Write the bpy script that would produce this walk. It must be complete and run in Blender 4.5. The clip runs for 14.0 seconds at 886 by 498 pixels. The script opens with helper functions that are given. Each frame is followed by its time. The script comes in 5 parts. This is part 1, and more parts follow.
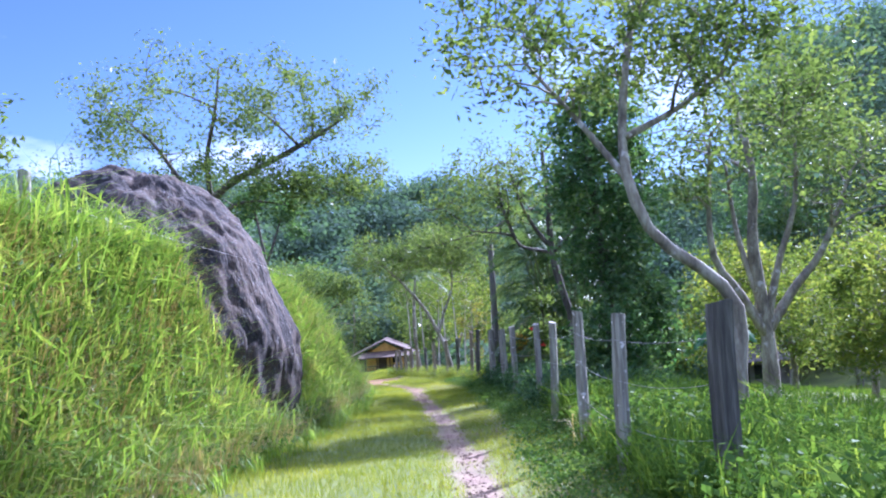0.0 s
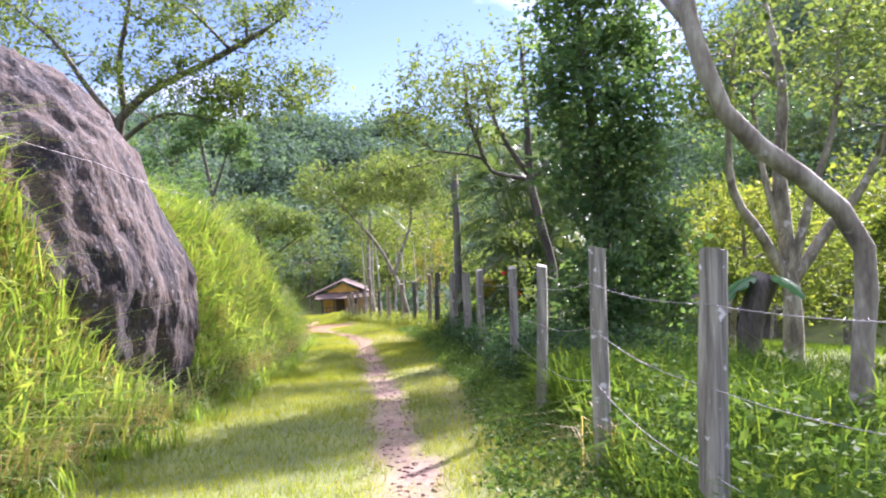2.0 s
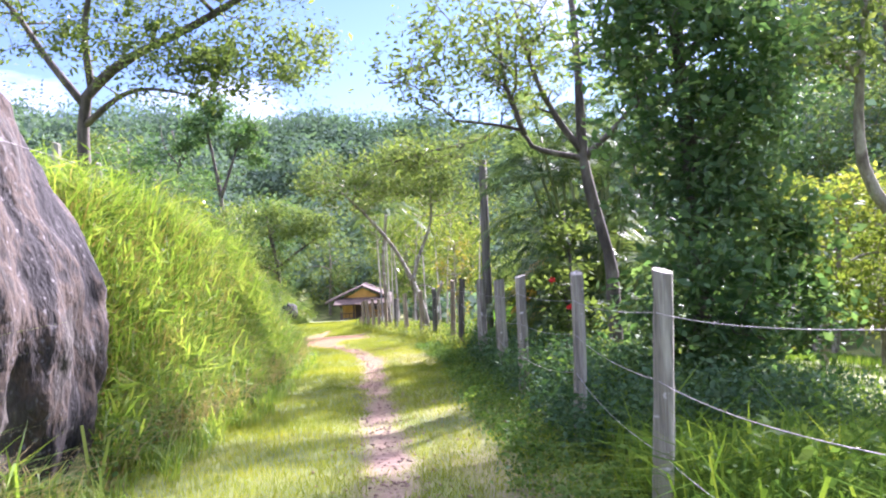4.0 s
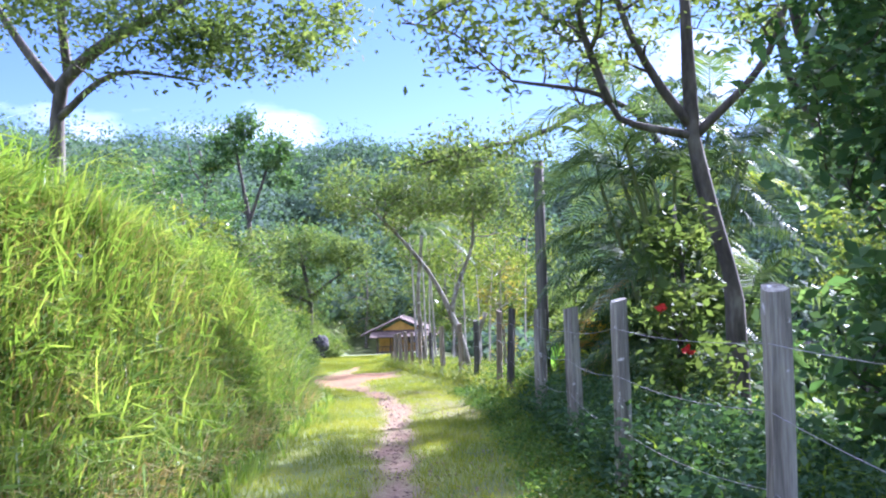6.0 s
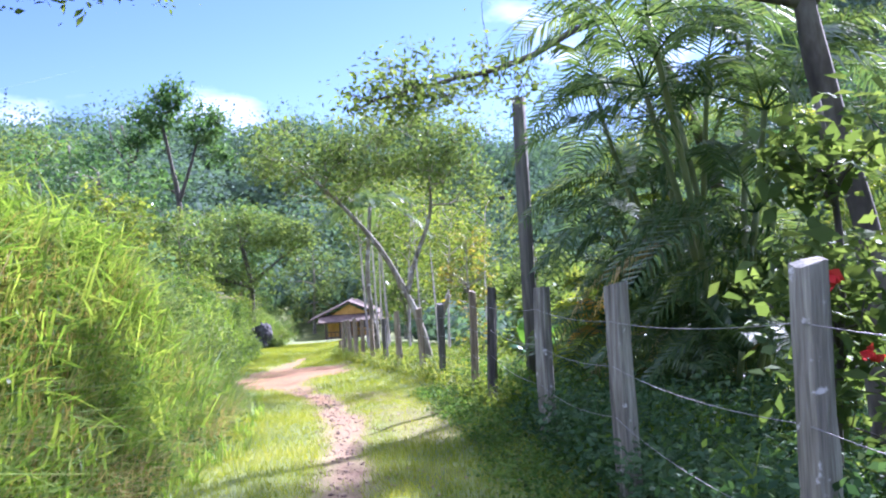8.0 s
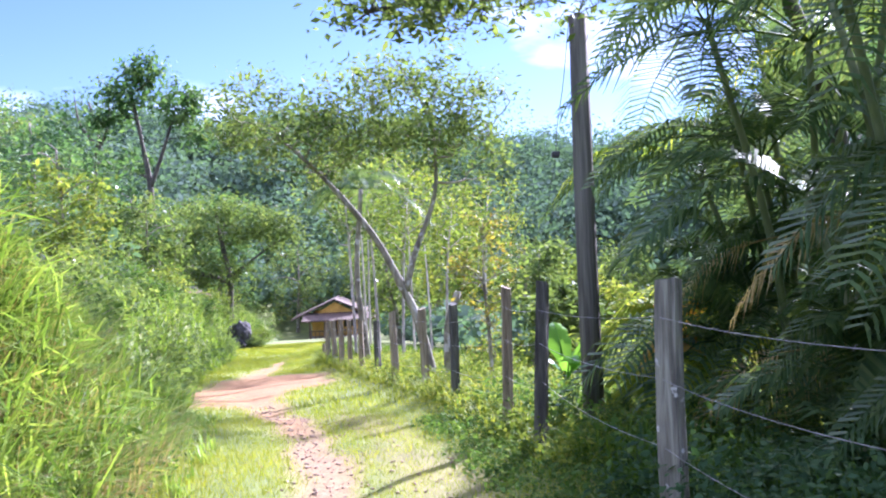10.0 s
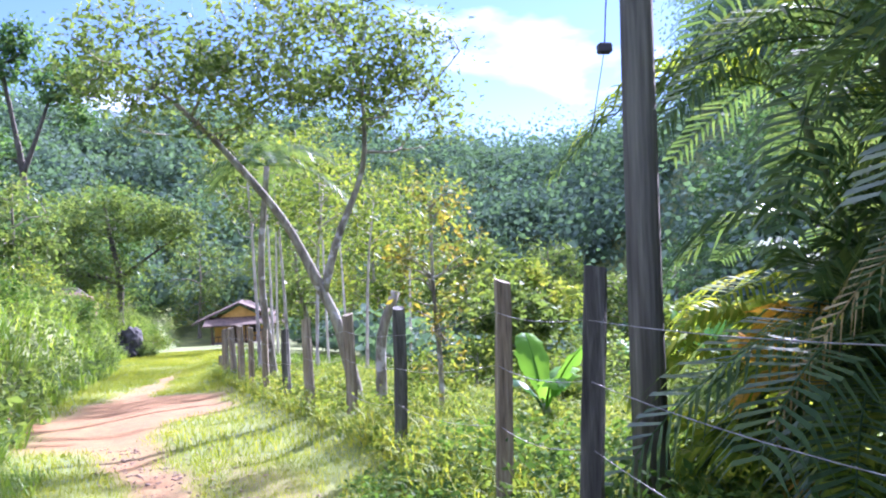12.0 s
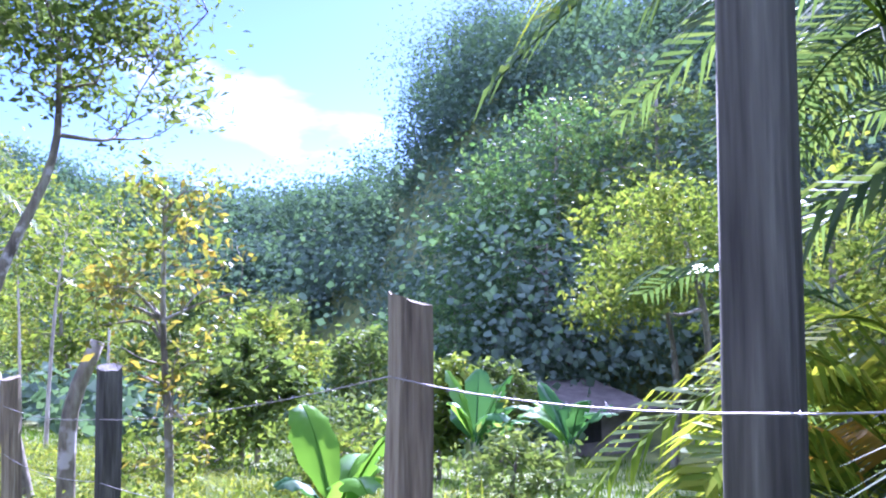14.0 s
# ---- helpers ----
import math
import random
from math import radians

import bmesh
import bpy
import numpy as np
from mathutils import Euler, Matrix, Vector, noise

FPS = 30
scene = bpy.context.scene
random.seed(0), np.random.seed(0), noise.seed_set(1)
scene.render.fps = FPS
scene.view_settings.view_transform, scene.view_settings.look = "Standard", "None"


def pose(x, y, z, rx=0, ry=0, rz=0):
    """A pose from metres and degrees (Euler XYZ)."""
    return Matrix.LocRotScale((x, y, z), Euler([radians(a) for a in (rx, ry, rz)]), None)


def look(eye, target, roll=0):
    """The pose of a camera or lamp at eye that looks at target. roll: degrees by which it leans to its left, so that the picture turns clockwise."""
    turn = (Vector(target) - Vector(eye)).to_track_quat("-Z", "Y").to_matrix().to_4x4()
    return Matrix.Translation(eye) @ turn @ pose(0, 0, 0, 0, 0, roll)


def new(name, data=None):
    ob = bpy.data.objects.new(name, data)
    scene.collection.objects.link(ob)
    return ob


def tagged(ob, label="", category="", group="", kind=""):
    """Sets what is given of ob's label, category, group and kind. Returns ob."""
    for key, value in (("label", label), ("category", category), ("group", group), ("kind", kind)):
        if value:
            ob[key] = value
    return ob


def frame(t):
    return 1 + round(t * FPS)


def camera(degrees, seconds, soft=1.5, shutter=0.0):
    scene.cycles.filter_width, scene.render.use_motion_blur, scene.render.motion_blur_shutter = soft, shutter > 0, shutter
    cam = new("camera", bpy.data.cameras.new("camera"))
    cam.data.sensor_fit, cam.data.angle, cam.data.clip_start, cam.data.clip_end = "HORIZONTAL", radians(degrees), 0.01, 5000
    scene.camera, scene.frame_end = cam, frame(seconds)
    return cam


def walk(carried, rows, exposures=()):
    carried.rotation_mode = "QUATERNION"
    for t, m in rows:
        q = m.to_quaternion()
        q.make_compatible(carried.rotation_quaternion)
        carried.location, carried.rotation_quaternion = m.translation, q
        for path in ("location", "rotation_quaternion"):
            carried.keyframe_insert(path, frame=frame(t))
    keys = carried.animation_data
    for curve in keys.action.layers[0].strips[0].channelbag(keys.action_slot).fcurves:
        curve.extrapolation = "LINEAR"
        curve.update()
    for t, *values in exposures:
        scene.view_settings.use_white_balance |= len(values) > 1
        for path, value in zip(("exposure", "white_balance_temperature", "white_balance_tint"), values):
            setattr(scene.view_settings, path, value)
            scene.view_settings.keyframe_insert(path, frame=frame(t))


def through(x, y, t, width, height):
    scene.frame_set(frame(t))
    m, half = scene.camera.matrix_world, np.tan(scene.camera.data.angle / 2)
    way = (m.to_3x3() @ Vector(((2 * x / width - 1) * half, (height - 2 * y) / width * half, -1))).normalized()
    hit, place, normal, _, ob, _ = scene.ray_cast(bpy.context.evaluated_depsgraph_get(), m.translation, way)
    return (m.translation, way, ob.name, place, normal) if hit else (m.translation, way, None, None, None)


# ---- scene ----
cam = camera(55.0, 14.0, soft=2.1)
PATH = [
    (0, (-0.117, 0.011, 1.418), (-0.11, 2.01, 1.491), -4.2),
    (0.5, (-0.077, 1.021, 1.375), (-0.024, 3.02, 1.431), -4.4),
    (1, (-0.002, 2.07, 1.311), (0.086, 4.068, 1.338), -3.7),
    (1.5, (0.106, 3.01, 1.241), (0.193, 5.008, 1.205), -2.7),
    (2, (0.109, 3.993, 1.19), (0.192, 5.99, 1.122), -2.8),
    (2.5, (0.171, 4.921, 1.108), (0.234, 6.919, 1.048), -3.2),
    (3, (0.222, 5.923, 1.066), (0.265, 7.921, 1.007), -3.1),
    (5.5, (0.218, 10.835, 0.766), (0.207, 12.835, 0.753), -2.9),
    (6, (0.182, 11.773, 0.673), (0.119, 13.772, 0.7), -2.3),
    (6.5, (0.11, 12.665, 0.647), (0.089, 14.664, 0.662), -2.8),
    (7, (0.087, 13.581, 0.609), (0.101, 15.581, 0.58), -4.6),
    (9.5, (-0.342, 17.98, 0.292), (-0.222, 19.976, 0.279), -2.2),
    (10, (-0.366, 18.938, 0.241), (-0.279, 20.935, 0.214), -2.9),
    (10.5, (-0.371, 19.887, 0.183), (-0.292, 21.885, 0.16), -2.1),
    (11, (-0.473, 20.781, 0.115), (-0.359, 22.778, 0.088), -2.7),
    (11.5, (-0.488, 21.672, 0.029), (-0.305, 23.663, -0.005), -3.3),
    (12, (-0.516, 22.62, -0.027), (-0.219, 24.597, -0.055), -2.4),
    (12.5, (-0.477, 23.441, -0.104), (-0.068, 25.399, -0.112), -1.8),
    (13, (-0.518, 24.292, -0.188), (0.03, 26.215, -0.159), -1.1),
    (13.5, (-0.457, 25.101, -0.259), (0.281, 26.959, -0.215), -1.4),
    (14, (-0.293, 26.054, -0.303), (0.644, 27.819, -0.21), -0.6),
]
EXPOSURES = [(0.0, 1.88, 4730, 40), (1.0, 1.58, 4830, 38), (1.5, 1.88, 5130, 40), (2.0, 2.23, 5630, 44), (3.0, 2.48, 5630, 46), (5.5, 2.33, 5030, 42), (7.0, 2.18, 4930, 41), (9.5, 2.33, 5130, 43), (11.0, 2.23, 4930, 43), (12.0, 2.33, 5030, 44), (13.0, 2.38, 4830, 50), (13.5, 2.63, 4830, 51), (14.0, 2.48, 4730, 51)]
walk(cam, [(t, look(eye, target, roll)) for t, eye, target, roll in PATH], EXPOSURES)

# ---- world, sun, exposure ----
SUN_AZ, SUN_EL = 39.0, 34.0
world = bpy.data.worlds.new("world")
scene.world = world
world.use_nodes = True
wn, wl = world.node_tree.nodes, world.node_tree.links
sky = wn.new("ShaderNodeTexSky")
sky.sky_type, sky.sun_disc = "NISHITA", False
sky.sun_elevation, sky.sun_rotation = radians(SUN_EL), radians(SUN_AZ)
sky.altitude, sky.air_density, sky.dust_density, sky.ozone_density = 100, 0.9, 0.15, 3.0
cloud_map = wn.new("ShaderNodeMapping")
cloud_map.inputs["Scale"].default_value = (1.3, 1.3, 3.2)
cloud_map.inputs["Location"].default_value = (0.35, 0.1, 0.2)
cloud_noise = wn.new("ShaderNodeTexNoise")
cloud_noise.inputs["Scale"].default_value, cloud_noise.inputs["Detail"].default_value = 2.2, 6
cloud_ramp = wn.new("ShaderNodeValToRGB")
cloud_ramp.color_ramp.elements[0].position, cloud_ramp.color_ramp.elements[1].position = 0.56, 0.8
cloud_mix = wn.new("ShaderNodeMix")
cloud_mix.data_type = "RGBA"
cloud_mix.inputs["B"].default_value = (18.0, 18.6, 20.0, 1)
coord = wn.new("ShaderNodeTexCoord")
wl.new(coord.outputs["Generated"], cloud_map.inputs["Vector"])
wl.new(cloud_map.outputs["Vector"], cloud_noise.inputs["Vector"])
# Unseen cloud is added overhead, above the view, to fill the shadows.
sky_split, overhead_fill, sky_sum = wn.new("ShaderNodeSeparateXYZ"), wn.new("ShaderNodeMapRange"), wn.new("ShaderNodeMath")
wl.new(coord.outputs["Generated"], sky_split.inputs[0])
wl.new(sky_split.outputs["Z"], overhead_fill.inputs["Value"])
for socket, v in (("From Min", 0.3), ("From Max", 0.75), ("To Min", 0.0), ("To Max", 0.3)):
    overhead_fill.inputs[socket].default_value = v
wl.new(cloud_noise.outputs["Fac"], sky_sum.inputs[0])
wl.new(overhead_fill.outputs["Result"], sky_sum.inputs[1])
wl.new(sky_sum.outputs[0], cloud_ramp.inputs["Fac"])
wl.new(cloud_ramp.outputs["Color"], cloud_mix.inputs["Factor"])
wl.new(sky.outputs["Color"], cloud_mix.inputs["A"])
wl.new(cloud_mix.outputs["Result"], wn["Background"].inputs["Color"])
wn["Background"].inputs["Strength"].default_value = 0.042
az, el = radians(SUN_AZ), radians(SUN_EL)
SUN_WAY = Vector((math.sin(az) * math.cos(el), math.cos(az) * math.cos(el), math.sin(el)))
sun = new("sun", bpy.data.lights.new("sun", "SUN"))
sun.data.energy, sun.data.angle, sun.data.color = 5.6, radians(1.6), (1.0, 0.92, 0.76)
sun.matrix_world = look(SUN_WAY * 80, (0, 0, 0))


# ---- materials ----
def material(name):
    m = bpy.data.materials.new(name)
    m.use_nodes = True
    return m, m.node_tree.nodes, m.node_tree.links


def ramp_node(nodes, stops):
    r = nodes.new("ShaderNodeValToRGB")
    while len(r.color_ramp.elements) < len(stops):
        r.color_ramp.elements.new(0.5)
    for e, (p, c) in zip(r.color_ramp.elements, stops):
        e.position, e.color = p, (*c, 1)
    return r


def leaf_material(name, dark, mid, light, through=0.5, rough=0.45, patch=0.6, yellow=1.25, gloss=0.12):
    """Foliage: colour differs from leaf to leaf and in patches; light comes through the blade."""
    m, n, l = material(name)
    out = n["Material Output"]
    n.remove(n["Principled BSDF"])
    geo, tex = n.new("ShaderNodeNewGeometry"), n.new("ShaderNodeTexCoord")
    noi = n.new("ShaderNodeTexNoise")
    noi.inputs["Scale"].default_value, noi.inputs["Detail"].default_value = patch, 3
    l.new(tex.outputs["Object"], noi.inputs["Vector"])
    mix = n.new("ShaderNodeMath")
    mix.operation = "MULTIPLY_ADD"
    mix.inputs[1].default_value = 0.55
    l.new(geo.outputs["Random Per Island"], mix.inputs[0])
    sub = n.new("ShaderNodeMath")
    sub.operation = "MULTIPLY_ADD"
    sub.inputs[1].default_value, sub.inputs[2].default_value = 1.1, -0.32
    l.new(noi.outputs["Fac"], sub.inputs[0])
    l.new(sub.outputs[0], mix.inputs[2])
    r = ramp_node(n, [(0.0, dark), (0.5, mid), (1.0, light)])
    l.new(mix.outputs[0], r.inputs["Fac"])
    dif, tra, glo = n.new("ShaderNodeBsdfDiffuse"), n.new("ShaderNodeBsdfTranslucent"), n.new("ShaderNodeBsdfGlossy")
    glo.inputs["Roughness"].default_value = rough
    glo.inputs["Color"].default_value = (0.9, 0.95, 0.9, 1)
    hue = n.new("ShaderNodeMix")
    hue.data_type, hue.blend_type = "RGBA", "MULTIPLY"
    hue.inputs["Factor"].default_value = 1.0
    hue.inputs["B"].default_value = (1.5 * yellow, 1.55, 0.7, 1)
    l.new(r.outputs["Color"], hue.inputs["A"])
    l.new(r.outputs["Color"], dif.inputs["Color"])
    l.new(hue.outputs["Result"], tra.inputs["Color"])
    a, b = n.new("ShaderNodeMixShader"), n.new("ShaderNodeMixShader")
    a.inputs[0].default_value = through
    fr = n.new("ShaderNodeFresnel")
    fr.inputs["IOR"].default_value = 1.35
    l.new(dif.outputs[0], a.inputs[1])
    l.new(tra.outputs[0], a.inputs[2])
    weak = n.new("ShaderNodeMath")
    weak.operation = "MULTIPLY"
    weak.inputs[1].default_value = gloss
    l.new(fr.outputs[0], weak.inputs[0])
    l.new(weak.outputs[0], b.inputs[0])
    l.new(a.outputs[0], b.inputs[1])
    l.new(glo.outputs[0], b.inputs[2])
    l.new(b.outputs[0], out.inputs["Surface"])
    return m


def surface(name, stops, scale=(1, 1, 1), size=4.0, detail=8, rough=0.85, bump=0.4, depth=0.02, fine=30.0, spots=None, distortion=0.6):
    """Rough solid surface: a stretched large pattern and a fine grain, both in colour and relief."""
    m, n, l = material(name)
    p = n["Principled BSDF"]
    p.inputs["Roughness"].default_value = rough
    tex, mp = n.new("ShaderNodeTexCoord"), n.new("ShaderNodeMapping")
    mp.inputs["Scale"].default_value = scale
    l.new(tex.outputs["Object"], mp.inputs["Vector"])
    big, small = n.new("ShaderNodeTexNoise"), n.new("ShaderNodeTexNoise")
    big.inputs["Scale"].default_value, big.inputs["Detail"].default_value, big.inputs["Distortion"].default_value = size, detail, distortion
    small.inputs["Scale"].default_value, small.inputs["Detail"].default_value = fine, 6
    l.new(mp.outputs[0], big.inputs["Vector"])
    l.new(mp.outputs[0], small.inputs["Vector"])
    add = n.new("ShaderNodeMath")
    add.operation = "MULTIPLY_ADD"
    add.inputs[1].default_value, add.inputs[2].default_value = 0.4, -0.2
    l.new(small.outputs["Fac"], add.inputs[0])
    fac = n.new("ShaderNodeMath")
    l.new(big.outputs["Fac"], fac.inputs[0])
    l.new(add.outputs[0], fac.inputs[1])
    r = ramp_node(n, stops)
    l.new(fac.outputs[0], r.inputs["Fac"])
    colour = r.outputs["Color"]
    if spots:
        sp, sr = n.new("ShaderNodeTexNoise"), n.new("ShaderNodeValToRGB")
        sp.inputs["Scale"].default_value, sp.inputs["Detail"].default_value = spots[1], 5
        sr.color_ramp.elements[0].position, sr.color_ramp.elements[1].position = spots[2], spots[2] + 0.07
        l.new(tex.outputs["Object"], sp.inputs["Vector"])
        l.new(sp.outputs["Fac"], sr.inputs["Fac"])
        mx = n.new("ShaderNodeMix")
        mx.data_type = "RGBA"
        mx.inputs["B"].default_value = (*spots[0], 1)
        l.new(sr.outputs["Color"], mx.inputs["Factor"])
        l.new(colour, mx.inputs["A"])
        colour = mx.outputs["Result"]
    l.new(colour, p.inputs["Base Color"])
    bp = n.new("ShaderNodeBump")
    bp.inputs["Strength"].default_value, bp.inputs["Distance"].default_value = bump, depth
    l.new(fac.outputs[0], bp.inputs["Height"])
    l.new(bp.outputs[0], p.inputs["Normal"])
    return m


BARK_GREY = surface("bark_grey", [(0.3, (0.07, 0.0605, 0.0414)), (0.5, (0.17, 0.154, 0.1058)), (0.75, (0.33, 0.33, 0.2392))], (1, 1, 0.35), 6, spots=((0.38, 0.37, 0.33), 5, 0.6))
BARK_PALE = surface("bark_pale", [(0.3, (0.2, 0.17, 0.14)), (0.55, (0.42, 0.38, 0.33)), (0.8, (0.58, 0.55, 0.5))], (1, 1, 0.3), 5)
BARK_DARK = surface("bark_dark", [(0.3, (0.025, 0.022, 0.01472)), (0.55, (0.075, 0.066, 0.046)), (0.8, (0.16, 0.154, 0.1104))], (1, 1, 0.3), 6)
POST_WOOD = surface("weathered_post_wood", [(0.26, (0.06, 0.0572, 0.04232)), (0.5, (0.19, 0.1848, 0.138)), (0.76, (0.36, 0.3685, 0.276))], (1, 1, 0.06), 20, rough=0.9, bump=0.7, fine=110, spots=((0.55, 0.55, 0.5), 13, 0.64))
POST_DARK = surface("dark_post_wood", [(0.28, (0.018, 0.0176, 0.01472)), (0.52, (0.06, 0.0594, 0.046)), (0.78, (0.15, 0.154, 0.1196))], (1, 1, 0.06), 20, rough=0.9, bump=0.7, fine=110)
POST_BROWN = surface("brown_post_wood", [(0.28, (0.06, 0.0462, 0.0276)), (0.52, (0.2, 0.165, 0.1012)), (0.78, (0.34, 0.308, 0.2024))], (1, 1, 0.06), 20, rough=0.9, bump=0.7, fine=110)
POLE_WOOD = surface("grey_pole_wood", [(0.28, (0.035, 0.033, 0.02576)), (0.52, (0.1, 0.0968, 0.0736)), (0.78, (0.2, 0.198, 0.1518))], (1, 1, 0.05), 12, rough=0.9, bump=0.8, fine=50)
ROCK = surface("streaked_rock", [(0.32, (0.005, 0.00495, 0.00414)), (0.45, (0.015, 0.0132, 0.01012)), (0.53, (0.055, 0.0396, 0.02484)), (0.6, (0.028, 0.0253, 0.01932)), (0.76, (0.07, 0.0649, 0.04784))], (1.0, 1.0, 0.5), 1.9, 12, 0.95, 1.0, 0.09, 18, spots=((0.11, 0.106, 0.1), 13.0, 0.62), distortion=0.3)
ROCK_DARK = surface("dark_rock", [(0.3, (0.01, 0.011, 0.01)), (0.6, (0.032, 0.032, 0.028)), (0.85, (0.1, 0.1, 0.085))], (1, 1, 0.4), 2.5, 8, 0.9, 0.8, 0.06, 12)
WIRE = surface("galvanised_wire", [(0.3, (0.16, 0.155, 0.15)), (0.7, (0.36, 0.35, 0.34))], size=20, rough=0.45, bump=0.0)
WIRE.node_tree.nodes["Principled BSDF"].inputs["Metallic"].default_value = 0.6
CABLE = surface("black_cable", [(0.3, (0.02, 0.02, 0.022)), (0.7, (0.05, 0.05, 0.055))], size=20, rough=0.6, bump=0.0)
ROOF = surface("brown_roof_tiles", [(0.3, (0.03, 0.0198, 0.0138)), (0.55, (0.075, 0.0495, 0.0322)), (0.8, (0.13, 0.0935, 0.0598))], size=3, rough=0.9, bump=0.3)
YELLOW = surface("ochre_wall_paint", [(0.25, (0.5, 0.27, 0.05)), (0.55, (0.68, 0.39, 0.08)), (0.85, (0.74, 0.46, 0.13))], size=1.2, rough=0.8, bump=0.1)
DARKWOOD = surface("dark_house_wood", [(0.3, (0.04, 0.025, 0.018)), (0.7, (0.12, 0.075, 0.05))], (1, 1, 0.2), 8, rough=0.7)
SHED_WALL = surface("stained_shed_wall", [(0.3, (0.1, 0.09, 0.08)), (0.6, (0.2, 0.175, 0.155)), (0.85, (0.28, 0.25, 0.23))], size=1.5, rough=0.9, bump=0.2)
SHED_ROOF = surface("faded_shed_roof", [(0.3, (0.05, 0.045, 0.036)), (0.6, (0.095, 0.085, 0.07)), (0.85, (0.14, 0.13, 0.11))], size=2, rough=0.9, bump=0.2)
# Dark panel colour stands for the unlit inside behind windows and shed door.
DARK_PANEL = surface("painted_dark_interior", [(0.3, (0.012, 0.011, 0.01)), (0.7, (0.03, 0.028, 0.026))], size=3, rough=0.9)
SOIL = surface("red_soil", [(0.3, (0.06, 0.035, 0.022)), (0.55, (0.14, 0.075, 0.045)), (0.8, (0.22, 0.14, 0.09))], size=2.5, rough=0.95, bump=0.7, depth=0.04)
PEBBLE = surface("pebble_stone", [(0.3, (0.11, 0.075, 0.052)), (0.6, (0.2, 0.14, 0.098)), (0.85, (0.32, 0.25, 0.19))], size=9, rough=0.9)

GRASS_BANK = leaf_material("tall_bank_grass", (0.045, 0.095, 0.014), (0.125, 0.21, 0.028), (0.28, 0.34, 0.07), 0.48, 0.6, 2.4, 1.05, 0.04)
GRASS_DRY = leaf_material("dry_grass_stalks", (0.16, 0.12, 0.05), (0.28, 0.22, 0.09), (0.42, 0.36, 0.17), 0.35, 0.6, 1.2, 1.0, 0.04)
GRASS_ROAD = leaf_material("short_track_grass", (0.06, 0.1, 0.012), (0.14, 0.2, 0.018), (0.27, 0.29, 0.035), 0.45, 0.6, 0.8, 1.2, 0.03)
GRASS_VERGE = leaf_material("green_verge_grass", (0.02, 0.05, 0.009), (0.05, 0.105, 0.015), (0.13, 0.19, 0.028), 0.5, 0.6, 1.6, 1.15, 0.0)
WEED = leaf_material("verge_weeds", (0.022, 0.05, 0.012), (0.052, 0.105, 0.022), (0.12, 0.18, 0.04), 0.45, 0.5, 1.3, 1.05, 0.06)
LEAF_OLIVE = leaf_material("olive_leaves", (0.04, 0.07, 0.024), (0.08, 0.125, 0.036), (0.15, 0.19, 0.06), 0.5, 0.45, 0.7, 1.05, 0.06)
LEAF_DARK = leaf_material("dark_glossy_leaves", (0.026, 0.064, 0.026), (0.07, 0.135, 0.052), (0.14, 0.2, 0.078), 0.45, 0.45, 0.8, 0.95, 0.1)
# Shade of the trees and palms is put into this darkened leaf colour.
LEAF_IVY_SHADE = leaf_material("shade_dark_creeper_leaves", (0.018, 0.042, 0.02), (0.036, 0.075, 0.034), (0.07, 0.115, 0.05), 0.35, 0.5, 0.9, 0.95, 0.05)
LEAF_LIME = leaf_material("lime_leaves", (0.045, 0.08, 0.016), (0.09, 0.145, 0.025), (0.19, 0.22, 0.04), 0.5, 0.45, 0.6, 1.15, 0.05)
LEAF_CROTON = leaf_material("yellow_red_leaves", (0.06, 0.12, 0.02), (0.13, 0.16, 0.03), (0.3, 0.2, 0.03), 0.45, 0.4, 1.6, 1.05)
# Distance haze put into the leaf colour: paled and turned towards blue.
LEAF_HILL_HAZE = leaf_material("hazed_hill_canopy", (0.075, 0.115, 0.088), (0.1, 0.145, 0.108), (0.13, 0.175, 0.12), 0.3, 0.6, 0.06, 0.8, 0.0)
LEAF_PALM = leaf_material("palm_leaflets", (0.03, 0.06, 0.026), (0.06, 0.108, 0.042), (0.12, 0.165, 0.058), 0.45, 0.45, 0.9, 1.1, 0.05)
# Sunlit copy of the palm leaflets: sunshine put in as bright yellow-green.
LEAF_PALM_SUN = leaf_material("sunlit_palm_leaflets", (0.07, 0.13, 0.01), (0.16, 0.24, 0.02), (0.28, 0.3, 0.03), 0.5, 0.5, 0.8, 1.15, 0.03)
LEAF_PALM_DRY = leaf_material("orange_dying_palm_leaflets", (0.3, 0.2, 0.03), (0.45, 0.27, 0.035), (0.5, 0.25, 0.03), 0.5, 0.5, 2.5, 1.0, 0.02)
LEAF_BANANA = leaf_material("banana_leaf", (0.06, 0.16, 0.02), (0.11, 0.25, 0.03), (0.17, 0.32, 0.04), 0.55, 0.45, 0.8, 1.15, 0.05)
# Darker copy of the banana leaf, with shade put into its colour.
LEAF_BANANA_SHADE = leaf_material("shaded_banana_leaf", (0.03, 0.09, 0.03), (0.05, 0.13, 0.045), (0.09, 0.17, 0.06), 0.35, 0.5, 0.8, 1.0, 0.04)
PETAL = leaf_material("red_petals", (0.28, 0.02, 0.018), (0.38, 0.03, 0.025), (0.48, 0.06, 0.04), 0.3, 0.5, 2, 1.0, 0.03)
STEM_GREEN = surface("green_stem", [(0.3, (0.08, 0.12, 0.03)), (0.7, (0.17, 0.2, 0.07))], (1, 1, 0.3), 8, rough=0.6)


